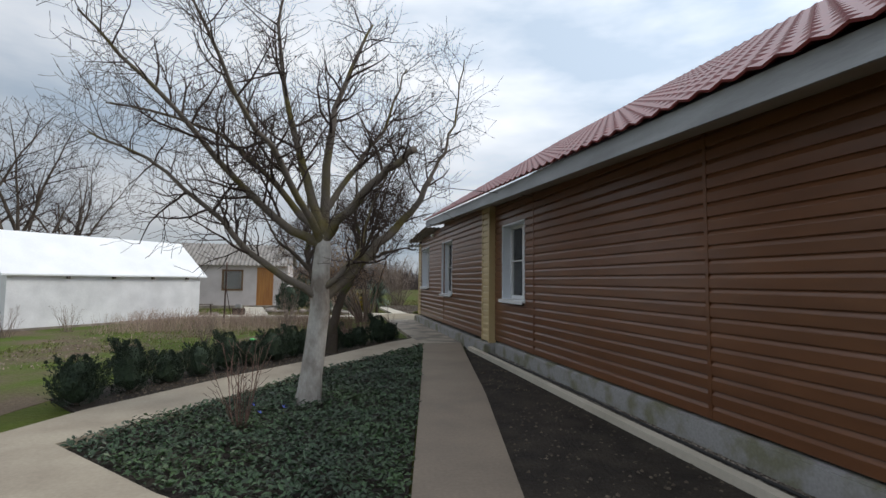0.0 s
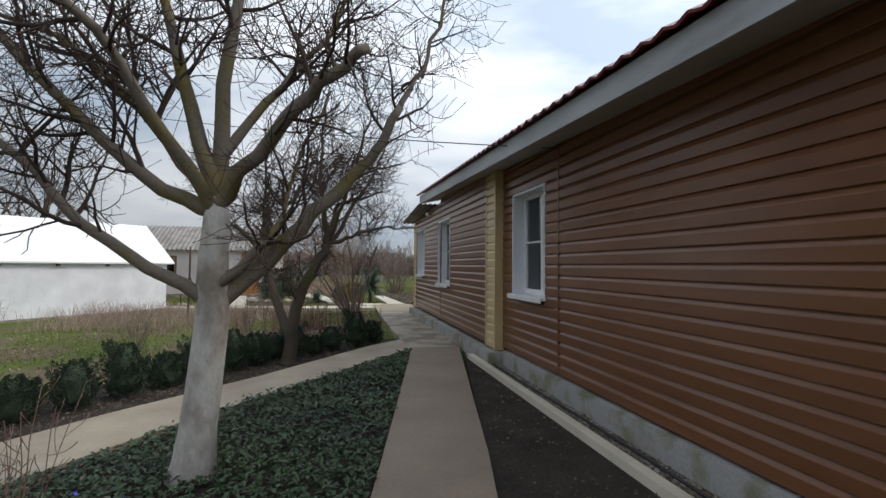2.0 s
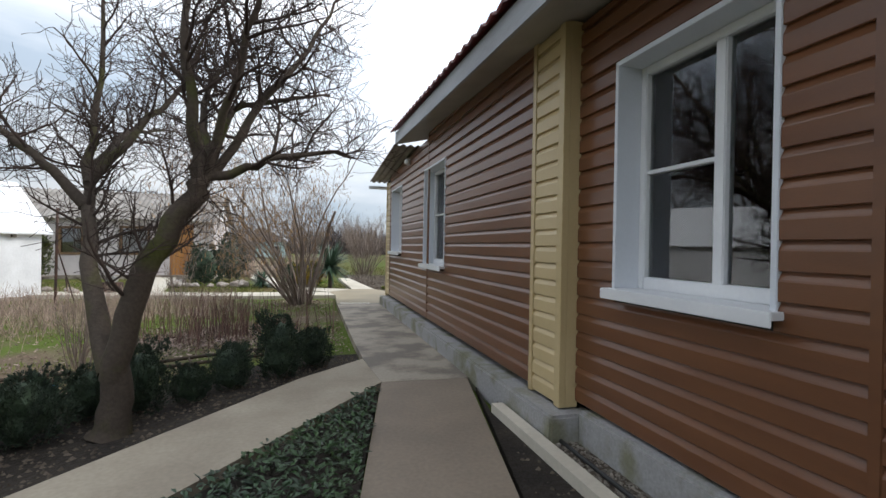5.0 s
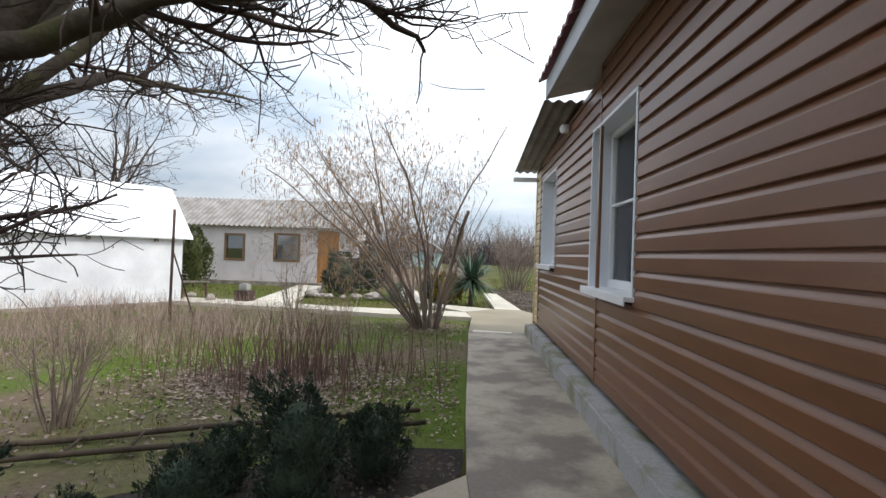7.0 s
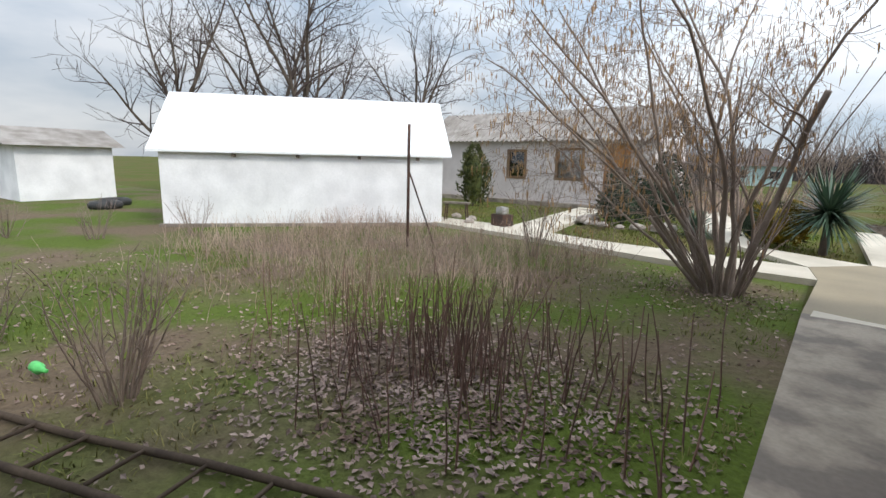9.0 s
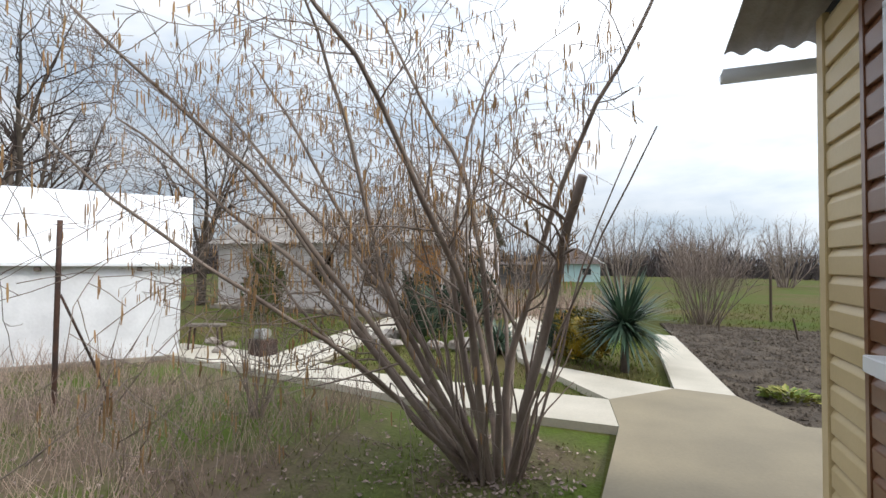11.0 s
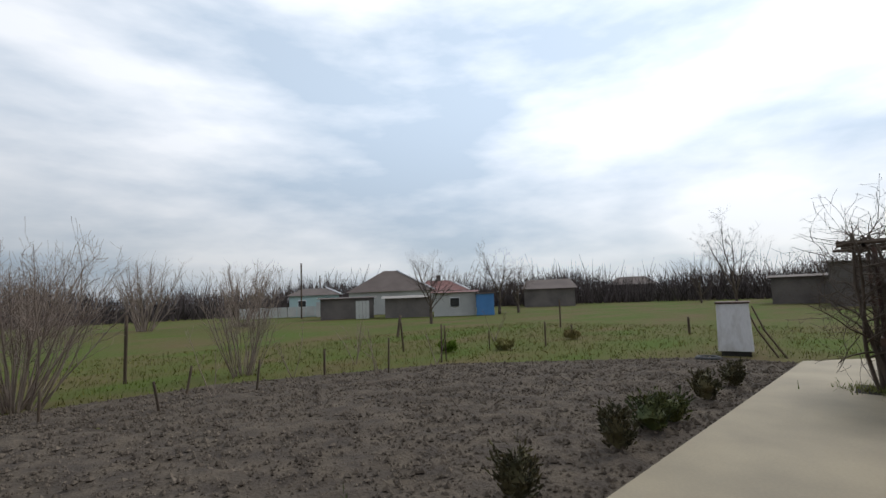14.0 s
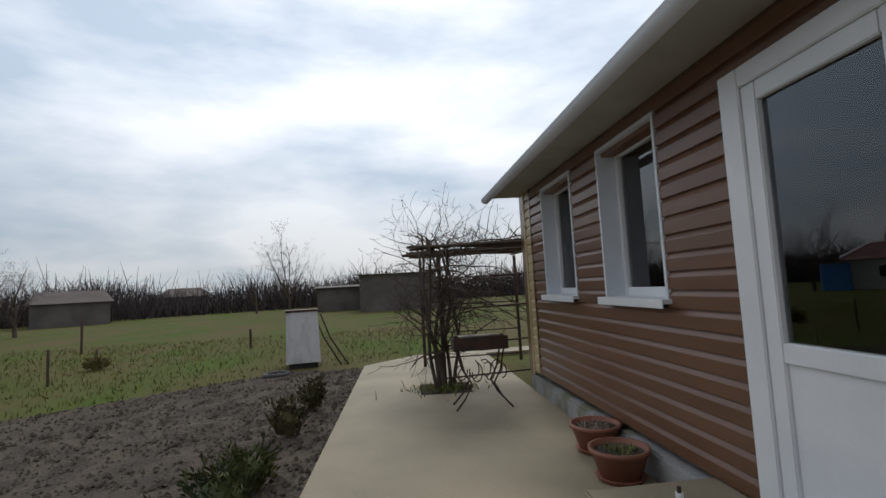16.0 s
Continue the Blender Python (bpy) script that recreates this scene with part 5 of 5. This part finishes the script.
for sy in (-0.12, 0.12):
    for k in range(4):
        a = np.linspace(0, 4.6, 12)
        c = -0.24 + 0.16 * k
        tubes("scroll", [([(c + 0.09 * math.cos(t + k) * (1 - t / 9), sy, 0.42 + 0.14 * math.sin(t + k) * (1 - t / 9)) for t in a], [0.008] * 12, 5)], IRON, grill)
part("ash_heap", boxes((-0.26, 0.26, -0.09, 0.09, 0.86, 0.875), bevel=0.004), GRAVEL, grill, "pale ash and grate")

# ---- white tank ----
WHITE_OLD = material("chipped_white_paint", (0.62, 0.62, 0.63), (0.40, 0.38, 0.36), 3.5, 0.7, 0.2, 25, 0.15, stretch=(1, 1, 0.35), lo=0.5, hi=0.72)
tank = thing("white_tank", (17.15, 21.42, -0.09), "tapered white painted metal tank with rusty rim", "water tank", rz=12)
bm = bmesh.new()
prism(bm, [(-0.42, -0.36, 0.12), (0.42, -0.36, 0.12), (0.42, 0.36, 0.12), (-0.42, 0.36, 0.12)], [(-0.37, -0.33, 1.22), (0.37, -0.33, 1.22), (0.37, 0.33, 1.22), (-0.37, 0.33, 1.22)])
part("body", bm, WHITE_OLD, tank)
part("rim", boxes((-0.40, 0.40, -0.36, 0.36, 1.22, 1.26), bevel=0.01), IRON, tank, "rusty top rim")
part("base", boxes((-0.36, 0.36, -0.3, 0.3, 0.0, 0.12)), RUBBER, tank, "dark base blocks")
for y in (-0.62, -0.80):
    pole = thing("leaning_pole", (16.9, 21.42 + y * 0.75, -0.09), "dark pole leaning on the tank", "pole", "poles at the tank")
    tubes("shaft", [([(0, -0.35 + 0.1 * y, 0), (0.03, -0.05, 0.6), (0.05, 0.16, 1.15)], [0.02, 0.02, 0.018], 6)], WOOD_OLD, pole)
tyre = thing("old_tyre", (15.85, 21.68, -0.06), "half-buried black tyre on the soil edge", "tyre")
a = np.linspace(0, 2 * math.pi, 25)
tubes("tread", [([(0.22 * math.cos(t), 0.22 * math.sin(t), 0.02) for t in a], [0.05] * 25, 8)], RUBBER, tyre)

# ---- flower pots ----
def flower_pot(x, y, green, label, seed):
    rng = np.random.default_rng(seed)
    t = thing("flower_pot", (x, y, 0.0), label, "flower pot", "pots by the wall")
    prof = [(0.02, 0.03), (0.15, 0.03), (0.205, 0.20), (0.225, 0.205), (0.225, 0.235), (0.20, 0.235), (0.185, 0.19), (0.02, 0.185)]
    vs, fs, k = [], [], 28
    for r, z in prof:
        for i in range(k):
            an = 2 * math.pi * i / k
            vs.append((r * math.cos(an), r * math.sin(an), z))
    for j in range(len(prof) - 1):
        for i in range(k):
            q = (i + 1) % k
            fs.append((j * k + i, j * k + q, (j + 1) * k + q, (j + 1) * k + i))
    ob = new("pot", raw_mesh("pot", vs, fs, TERRACOTTA, True))
    ob.parent = t
    bm = bmesh.new()
    bmesh.ops.create_cone(bm, cap_ends=True, segments=28, radius1=0.16, radius2=0.185, depth=0.03, matrix=Matrix.Translation((0, 0, 0.015)))
    part("saucer", bm, TERRACOTTA, t)
    bm = bmesh.new()
    bmesh.ops.create_cone(bm, cap_ends=True, segments=24, radius1=0.17, radius2=0.186, depth=0.02, matrix=Matrix.Translation((0, 0, 0.19)))
    part("soil", bm, SOIL, t)
    vs, fs = [], []
    for _ in range(60):
        a, rr = rng.uniform(0, 6.28), 0.13 * math.sqrt(rng.random())
        blade(vs, fs, (rr * math.cos(a), rr * math.sin(a), 0.20), (rng.normal(0, 0.7), rng.normal(0, 0.7), 1), rng.uniform(0.03, 0.10), 0.008, 0.6, 3)
    ob = new("plant", raw_mesh("plant", vs, fs, GRASS if green else DRY))
    ob.parent = t


flower_pot(9.60, 17.64, True, "terracotta pot with small green plant", 1)
flower_pot(10.22, 17.56, False, "terracotta pot with withered stalks", 2)
mat_ob = thing("door_mat", (7.75, 17.75, 0.263), "flat grey mat on the door step", "mat")
part("sheet", boxes((-0.65, 0.62, -0.36, 0.30, 0, 0.012), bevel=0.004), PLINTH, mat_ob)
pipe = thing("pipe_stub", (8.44, 17.86, 0.262), "short white plastic pipe in the step", "pipe")
bm = bmesh.new()
bmesh.ops.create_cone(bm, cap_ends=True, segments=16, radius1=0.02, radius2=0.02, depth=0.13, matrix=Matrix.Translation((0, 0, 0.065)))
part("tube", bm, WHITE_PVC, pipe)
bm = bmesh.new()
bmesh.ops.create_cone(bm, cap_ends=True, segments=12, radius1=0.010, radius2=0.010, depth=0.03, matrix=Matrix.Translation((0, 0, 0.145)))
part("bolt", bm, IRON, pipe, "dark bolt")

# ---- ladder, toys, pole, bench ----
ladder = thing("wooden_ladder", (0.9, 12.42, -0.06), "old wooden ladder lying in the grass", "ladder")
ra, rb = ((-1.62, -0.50, 0.02), (1.54, 0.79, 0.03)), ((-1.52, -0.80, 0.02), (1.62, 0.50, 0.03))
for a, b in (ra, rb):
    rod("rail", a, b, 0.021, WOOD_OLD, ladder, 7, wob=0.008)
for i in range(9):
    f = 0.06 + 0.11 * i
    p = [ra[0][k] + (ra[1][k] - ra[0][k]) * f for k in range(3)]
    q = [rb[0][k] + (rb[1][k] - rb[0][k]) * f for k in range(3)]
    rod("rung", p, q, 0.012, WOOD_OLD, ladder, 6)
TOY_GREEN = material("lime_plastic", (0.12, 0.62, 0.16), (0.10, 0.55, 0.14), 3, 0.4, 0)
TOY_BLUE = material("blue_plastic", (0.02, 0.25, 0.60), (0.02, 0.22, 0.5), 3, 0.4, 0)
toy = thing("toy_bottle", (-0.95, 12.28, -0.04), "lime green plastic toy bottle in the grass", "toy")
tubes("body", [([(-0.07, 0, 0.03), (-0.06, 0, 0.03), (0.015, 0.01, 0.03), (0.045, 0.02, 0.03), (0.09, 0.03, 0.03)], [0.015, 0.038, 0.038, 0.016, 0.014], 12)], TOY_GREEN, toy)
toy = thing("toy_scoop", (-0.08, 11.45, -0.04), "small blue plastic toy scoop in the grass", "toy")
tubes("body", [([(-0.05, 0, 0.03), (-0.04, 0, 0.03), (0.03, 0.01, 0.03), (0.10, 0.02, 0.03)], [0.008, 0.026, 0.026, 0.006], 10)], TOY_BLUE, toy)
pole = thing("iron_pole", (-2.66, 17.6, -0.09), "rusty iron pole with a slanting brace", "pole")
rod("shaft", (0, 0, 0), (0.02, 0, 2.08), 0.026, IRON, pole, 8)
rod("brace", (0.16, 0.52, 0), (0.01, 0.03, 1.28), 0.014, IRON, pole, 6)
bench = thing("small_bench", (-4.05, 20.75, -0.003), "small dark wooden bench by the barn corner", "bench", rz=20)
part("seat", boxes((-0.32, 0.32, -0.12, 0.12, 0.40, 0.44), bevel=0.006), GREY_WOOD, bench)
for sx in (-0.24, 0.24):
    for sy in (-0.07, 0.07):
        rod("leg", (sx * 1.15, sy * 1.2, 0), (sx, sy, 0.40), 0.018, IRON, bench, 6)
stove = thing("garden_stove", (-2.75, 20.75, -0.003), "squat dark garden stove box with pale lid", "stove", rz=-15)
part("body", boxes((-0.2, 0.2, -0.16, 0.16, 0.0, 0.26), bevel=0.01), IRON, stove)
part("lid", boxes((-0.12, 0.12, -0.1, 0.1, 0.26, 0.42), bevel=0.02), PLINTH, stove, "pale grey lid")


def stone(x, y, z, s, seed, label="rounded field stone in the rockery"):
    t = tagged(new("field_stone"), label, "stone", "rockery stones")
    t.matrix_basis = pose(x, y, z)
    bm = bmesh.new()
    bmesh.ops.create_icosphere(bm, subdivisions=2, radius=s)
    for v in bm.verts:
        k = 1 + 0.35 * noise.noise(v.co * (1.6 / s) + Vector((seed, 0, 0)))
        v.co = Vector((v.co.x * k * 1.15, v.co.y * k, max(v.co.z * k * 0.75, -s * 0.35)))
    part("body", bm, STONE, t)


rng = np.random.default_rng(111)
for i in range(22):
    a = rng.uniform(2.6, 6.6)
    stone(-0.85 + 0.95 * math.cos(a) + rng.normal(0, 0.1), 23.25 + 0.75 * math.sin(a) + rng.normal(0, 0.08), 0.02, rng.uniform(0.09, 0.19), i)
for i, (x, y) in enumerate(((-3.55, 20.6), (-3.85, 21.1), (-4.4, 21.2))):
    stone(x, y, 0.03, 0.11, 40 + i, "loose stone near the bench")

# hose along the plinth, cable across the yard
hose = thing("garden_hose", (3.92, 0, 0.0), "black hose lying along the house foot", "hose")
tubes("run", [([(0.02 * math.sin(y * 1.3) - 0.005, y, 0.022) for y in np.arange(-3, 9.3, 0.25)], [0.014] * len(np.arange(-3, 9.3, 0.25)), 7)], RUBBER, hose)
cable = thing("power_cable", (4.07, 7.42, 2.86), "thin black power cable from the house wall", "cable")
end = np.array((-14.6, 13.5, 4.6))
tubes("wire", [([end * f + np.array((0, 0, -1.3 * f * (1 - f))) for f in np.linspace(0, 1, 24)], [0.007] * 24, 5)], RUBBER, cable)
lamp = thing("wall_lamp", (3.90, 14.75, 2.86), "small pale lamp under the lean-to verge", "lamp")
bm = bmesh.new()
bmesh.ops.create_uvsphere(bm, u_segments=14, v_segments=8, radius=0.06)
part("globe", bm, WHITE_PVC, lamp)
part("base", boxes((0.02, 0.05, -0.04, 0.04, -0.05, 0.05), bevel=0.005), REVEAL, lamp)

# ---- stakes and posts in the garden ----
for i, (x, y, h, r, lean) in enumerate([(6.65, 30.8, 1.5, 0.035, 0.0), (16.95, 33.8, 0.9, 0.06, 0.28), (12.6, 26.87, 0.95, 0.022, 0.05), (12.9, 27.0, 0.9, 0.02, -0.05), (16.73, 26.47, 0.75, 0.028, 0.03), (10.6, 26.5, 0.8, 0.02, 0.04), (9.7, 27.6, 0.6, 0.025, 0.0), (7.0, 27.9, 0.55, 0.022, 0.1), (6.3, 26.9, 0.5, 0.02, -0.1),
                                        (15.4, 27.6, 0.55, 0.02, 0.0), (18.9, 26.8, 0.5, 0.03, 0.02), (8.0, 27.2, 0.6, 0.02, 0.08), (22.0, 24.0, 0.6, 0.04, 0.0), (4.9, 27.6, 0.5, 0.02, 0.0), (23.5, 30.0, 1.3, 0.04, 0.1), (13.6, 29.5, 0.9, 0.03, -0.12)]):
    st = thing("wooden_stake", (x, y, -0.09), "thin weathered wooden stake in the garden", "stake", "garden stakes")
    rod("shaft", (0, 0, 0), (lean, lean * 0.4, h), r, WOOD_OLD, st, 6)
for i, (x, y) in enumerate([(12.3, 26.75), (10.4, 26.6), (17.4, 29.0), (13.0, 31.0), (9.3, 28.3), (11.2, 28.6), (7.3, 27.3)]):
    stems("sapling", (x, y), 3, 0.06, 1.25, 0.011, HAZEL_BARK, "small bare fruit sapling in the garden row", "sapling", 120 + i, 0.5, 2, "garden saplings")
for i, (x, y) in enumerate([(15.49, 27.1), (18.94, 26.84), (14.2, 28.2)]):
    b = juniper_bush(130 + i, 0.25, 0.26, GRASS, "dark green grass tussock on the field", "field tussocks", "tussock", "grass_tussock", 350, 0.11)
    b.matrix_basis = pose(x, y, -0.09)

# ---- far houses ----
TILE_BROWN = material("dark_brown_roof", (0.075, 0.055, 0.048), (0.10, 0.075, 0.065), 0.8, 0.8, 0.2, 12, 0.2)
TILE_RED = material("far_red_roof", (0.20, 0.085, 0.075), (0.15, 0.07, 0.065), 0.8, 0.8, 0.2, 12, 0.2)
PALE_WALL = material("pale_far_wall", (0.50, 0.50, 0.48), (0.40, 0.40, 0.39), 0.5, 0.9, 0.1, 10, 0.12)
TEAL_WALL = material("pale_teal_wall", (0.42, 0.56, 0.55), (0.36, 0.48, 0.48), 0.5, 0.9, 0.1, 10, 0.1)
GREY_WALL = material("grey_shed_wall", (0.17, 0.15, 0.14), (0.11, 0.10, 0.095), 0.6, 0.9, 0.1, 10, 0.2)
BLUE_PAINT = material("blue_paint", (0.06, 0.20, 0.45), (0.05, 0.17, 0.38), 1, 0.6, 0, 10, 0.1)


def polar(az, d, ex=3.3, ey=17.2):
    return ex + d * math.sin(radians(az)), ey + d * math.cos(radians(az))


def far_house(name, az, d, w, dep, eave_h, ridge_h, hip, wall_mat, roof_mat, label, ex=3.3, ey=17.2, windows=2, chimney=False, turn=0.0, z=-0.1):
    x, y = polar(az, d, ex, ey)
    h = thing(name, (x, y, z), label, "house", "far houses", rz=-az + turn)
    part("wall", boxes((-w / 2, w / 2, -dep / 2, dep / 2, 0, eave_h)), wall_mat, h)
    bm = bmesh.new()
    o = 0.3
    e = [bm.verts.new((sx * (w / 2 + o), sy * (dep / 2 + o), eave_h)) for sx, sy in ((-1, -1), (1, -1), (1, 1), (-1, 1))]
    r0 = bm.verts.new((-(w / 2 + o) + hip * w / 2, 0, ridge_h))
    r1 = bm.verts.new(((w / 2 + o) - hip * w / 2, 0, ridge_h))
    bm.faces.new((e[0], e[1], r1, r0))
    bm.faces.new((e[2], e[3], r0, r1))
    bm.faces.new((e[1], e[2], r1))
    bm.faces.new((e[3], e[0], r0))
    bm.faces.new(e[::-1])
    bmesh.ops.recalc_face_normals(bm, faces=bm.faces)
    roof = part("roof", bm, roof_mat, h)
    if hip > 0.3:
        tubes("hip_cap", [([(w / 2 + o, -dep / 2 - o, eave_h + 0.05), ((w / 2 + o) - hip * w / 2, 0, ridge_h + 0.05)], [0.09, 0.09], 5)], WHITE_PVC, roof, "pale ridge cap")
    for i in range(windows):
        u = (i + 0.5) / windows * w - w / 2
        win = part("window", boxes((u - 0.40, u + 0.40, -dep / 2 - 0.05, -dep / 2, eave_h * 0.38, eave_h * 0.8)), WHITE_PVC, h, "white window frame")
        part("pane", boxes((u - 0.37, u + 0.37, -dep / 2 - 0.07, -dep / 2 - 0.055, eave_h * 0.40, eave_h * 0.76)), DARK, win)
    if chimney:
        part("chimney", boxes((-0.25, 0.25, -0.25, 0.25, ridge_h - 0.5, ridge_h + 0.6)), GREY_WALL, h)
    return h


far_house("village_house", 39.0, 54, 8.4, 7.5, 2.3, 4.6, 0.9, PALE_WALL, TILE_BROWN, "far house with dark brown hipped roof")
far_house("village_house", 44.6, 56, 6.0, 6.0, 2.2, 3.4, 0.7, PALE_WALL, TILE_RED, "far house with dull red hipped roof", chimney=True)
far_house("white_outhouse", 46.3, 42, 3.4, 4.0, 1.9, 2.05, 0.0, PALE_WALL, TILE_RED, "long white outhouse with flat red roof", windows=1)
far_house("village_house", 30.4, 56, 5.0, 6.0, 2.2, 3.0, 0.6, TEAL_WALL, TILE_BROWN, "far low house with brown roof and pale walls")
far_house("grey_shed", 34.0, 44, 4.4, 3.0, 1.75, 1.85, 0.0, GREY_WALL, TILE_BROWN, "low grey shed with flat roof", windows=0)
far_house("grey_shed", 40.8, 42, 3.6, 3.0, 1.6, 1.8, 0.0, GREY_WALL, ASBESTOS, "low grey shed with pale sheet roof", windows=0)
far_house("village_house", -7.7, 44, 4.6, 5.0, 1.6, 3.1, 0.95, TEAL_WALL, TILE_BROWN, "pale teal house with hipped brown roof")
far_house("open_shed", -17.0, 30, 7.0, 3.0, 1.55, 1.75, 0.0, GREY_WALL, TILE_BROWN, "long dark open shed beyond the garden", windows=0)
far_house("village_house", 57.5, 55, 5.5, 6.0, 2.0, 3.1, 0.2, GREY_WALL, TILE_BROWN, "far grey house half hidden by trees", 6.1, 19.2, 0)
far_house("village_house", 67.0, 70, 6.0, 6.0, 2.2, 3.3, 0.5, GREY_WALL, TILE_BROWN, "far dark-roofed house among trees", 6.1, 19.2, 0)
far_house("long_barn", 90.0, 40, 6.0, 5.0, 2.9, 3.0, 0.0, GREY_WALL, TILE_BROWN, "long dark flat-roofed barn at the field end", 6.1, 19.2, 0)
far_house("long_barn", 84.5, 46, 6.0, 5.0, 2.1, 2.3, 0.0, GREY_WALL, TILE_BROWN, "low dark barn at the field end", 6.1, 19.2, 0)
far_house("white_hut", -75.5, 21, 2.6, 2.6, 1.7, 2.3, 0.0, WHITEWASH, ASBESTOS, "small whitewashed hut with crumbling plaster", 2.9, 10.6, 0, turn=20)
x, y = polar(49.8, 40)
kiosk = thing("blue_cabin", (x, y, -0.1), "small bright blue painted cabin", "cabin", rz=-50)
part("body", boxes((-0.7, 0.7, -0.7, 0.7, 0, 1.7)), BLUE_PAINT, kiosk)
part("roof", boxes((-0.8, 0.8, -0.8, 0.8, 1.7, 1.78)), GREY_WALL, kiosk)
for az, d, w in ((35.7, 41, 1.1), (31.5, 50, 1.6)):
    x, y = polar(az, d)
    g = thing("white_gate", (x, y, -0.1), "pale sheet metal yard gate", "gate", rz=-az)
    for i in range(4):
        part("panel", boxes((-w / 2 + i * w / 4 + 0.01, -w / 2 + (i + 1) * w / 4 - 0.01, -0.03, 0.03, 0.05, 1.5)), PALE_WALL, g)
fence = thing("pale_fence", (*polar(27.5, 52), -0.1), "long pale sheet fence far across the field", "fence", rz=-27)
for i in range(10):
    part("panel", boxes((-4.5 + i * 0.9, -3.65 + i * 0.9, -0.03, 0.03, 0.1, 1.1)), PALE_WALL, fence)
for x, y in ((-12.5, 15.9), (-13.4, 16.4)):
    t = thing("old_tyre", (x, y, -0.05), "old black tyre lying on the grass", "tyre")
    tubes("tread", [([(0.3 * math.cos(q), 0.3 * math.sin(q), 0.06) for q in np.linspace(0, 2 * math.pi, 25)], [0.12] * 25, 8)], RUBBER, t)
bare_tree("far_tree", *polar(77.6, 36, 6.1, 19.2), 6.4, 0.10, "bare young tree standing on the field", 141, 0.35, 6)
bare_tree("far_tree", *polar(51.4, 40), 5.8, 0.12, "bare spreading tree near the far houses", 142, 0.6, 6)
bare_tree("far_tree", *polar(53.6, 42), 5.2, 0.12, "bare spreading tree near the far houses", 143, 0.6, 6)
bare_tree("far_tree", *polar(42.0, 27, 6.1, 19.2), 4.4, 0.1, "bare bushy tree at the field edge", 144, 0.7, 7)
bare_tree("far_tree", *polar(74.0, 50, 6.1, 19.2), 5.0, 0.1, "bare tree in the far hedge", 145, 0.6, 6)
for az, d, h in ((31.0, 60, 4.6), (29.0, 48, 5.2), (-10.5, 40, 7.0)):
    x, y = polar(az, d)
    pl = thing("far_pole", (x, y, -0.1), "thin far utility pole", "pole", "utility poles")
    rod("shaft", (0, 0, 0), (0, 0, h), 0.07, WOOD_OLD, pl, 6)
THICKET = material("far_bare_thicket", (0.085, 0.070, 0.068), (0.055, 0.046, 0.045), 0.3, 0.95, 0, 8, 0.3, island=0.3)
rng = np.random.default_rng(151)
lines = []
for _ in range(17000):
    az = rng.uniform(-55, 128)
    d = rng.uniform(62, 80)
    x, y = polar(az, d)
    top = 2.0 + 1.9 * (0.5 + 0.5 * math.sin(az * 0.35) * math.sin(az * 0.11 + 1)) + rng.exponential(0.6)
    pts, rad, _d = sweep(rng, (x, y, -0.1), (rng.normal(0, 0.3), rng.normal(0, 0.3), 1), top, 0.06, 0.015, 3, 0.15, 0)
    lines.append((pts, rad, 3))
vs, fs = tube_data(lines)
stuff("far_thicket", vs, fs, THICKET, "grey-brown bare thicket along the horizon", "thicket")
lines = []
for _ in range(1800):
    x, y = rng.uniform(-7, 3.0), rng.uniform(27.5, 31)
    pts, rad, _d = sweep(rng, (x, y, -0.1), (rng.normal(0, 0.3), rng.normal(0, 0.3), 1), rng.uniform(0.5, 1.1), 0.012, 0.004, 3, 0.15, 0)
    lines.append((pts, rad, 3))
vs, fs = tube_data(lines)
stuff("dead_reeds", vs, fs, DRY, "brown dead weeds behind the garden", "dry grass")

# ---- small spring flowers in the planted bed ----
PETAL = material("blue_petals", (0.09, 0.13, 0.55), (0.13, 0.18, 0.62), 6, 0.6, 0, 40, 0.2, island=0.2)
rng = np.random.default_rng(171)
for i, (x, y) in enumerate(((0.02, 5.75), (0.13, 5.42), (0.35, 5.6))):
    fl = thing("blue_flower", (x, y, -0.05), "small blue spring flower among dark leaves", "flower", "flowers in the bed")
    tubes("stem", [([(0, 0, 0), (0.005, 0.004, 0.09)], [0.003, 0.002], 4)], GRASS, fl)
    for k in range(9):
        vs, fs = [], []
        an = 0.7 * k
        leaf(vs, fs, np.array((0.005, 0.004, 0.09 + 0.004 * k)), np.array((math.cos(an), math.sin(an), 0.5)), np.array((0, 0, 1.0)), 0.028, 0.016)
        pt = new("petal", raw_mesh("petal", vs, fs, PETAL))
        pt.parent = fl
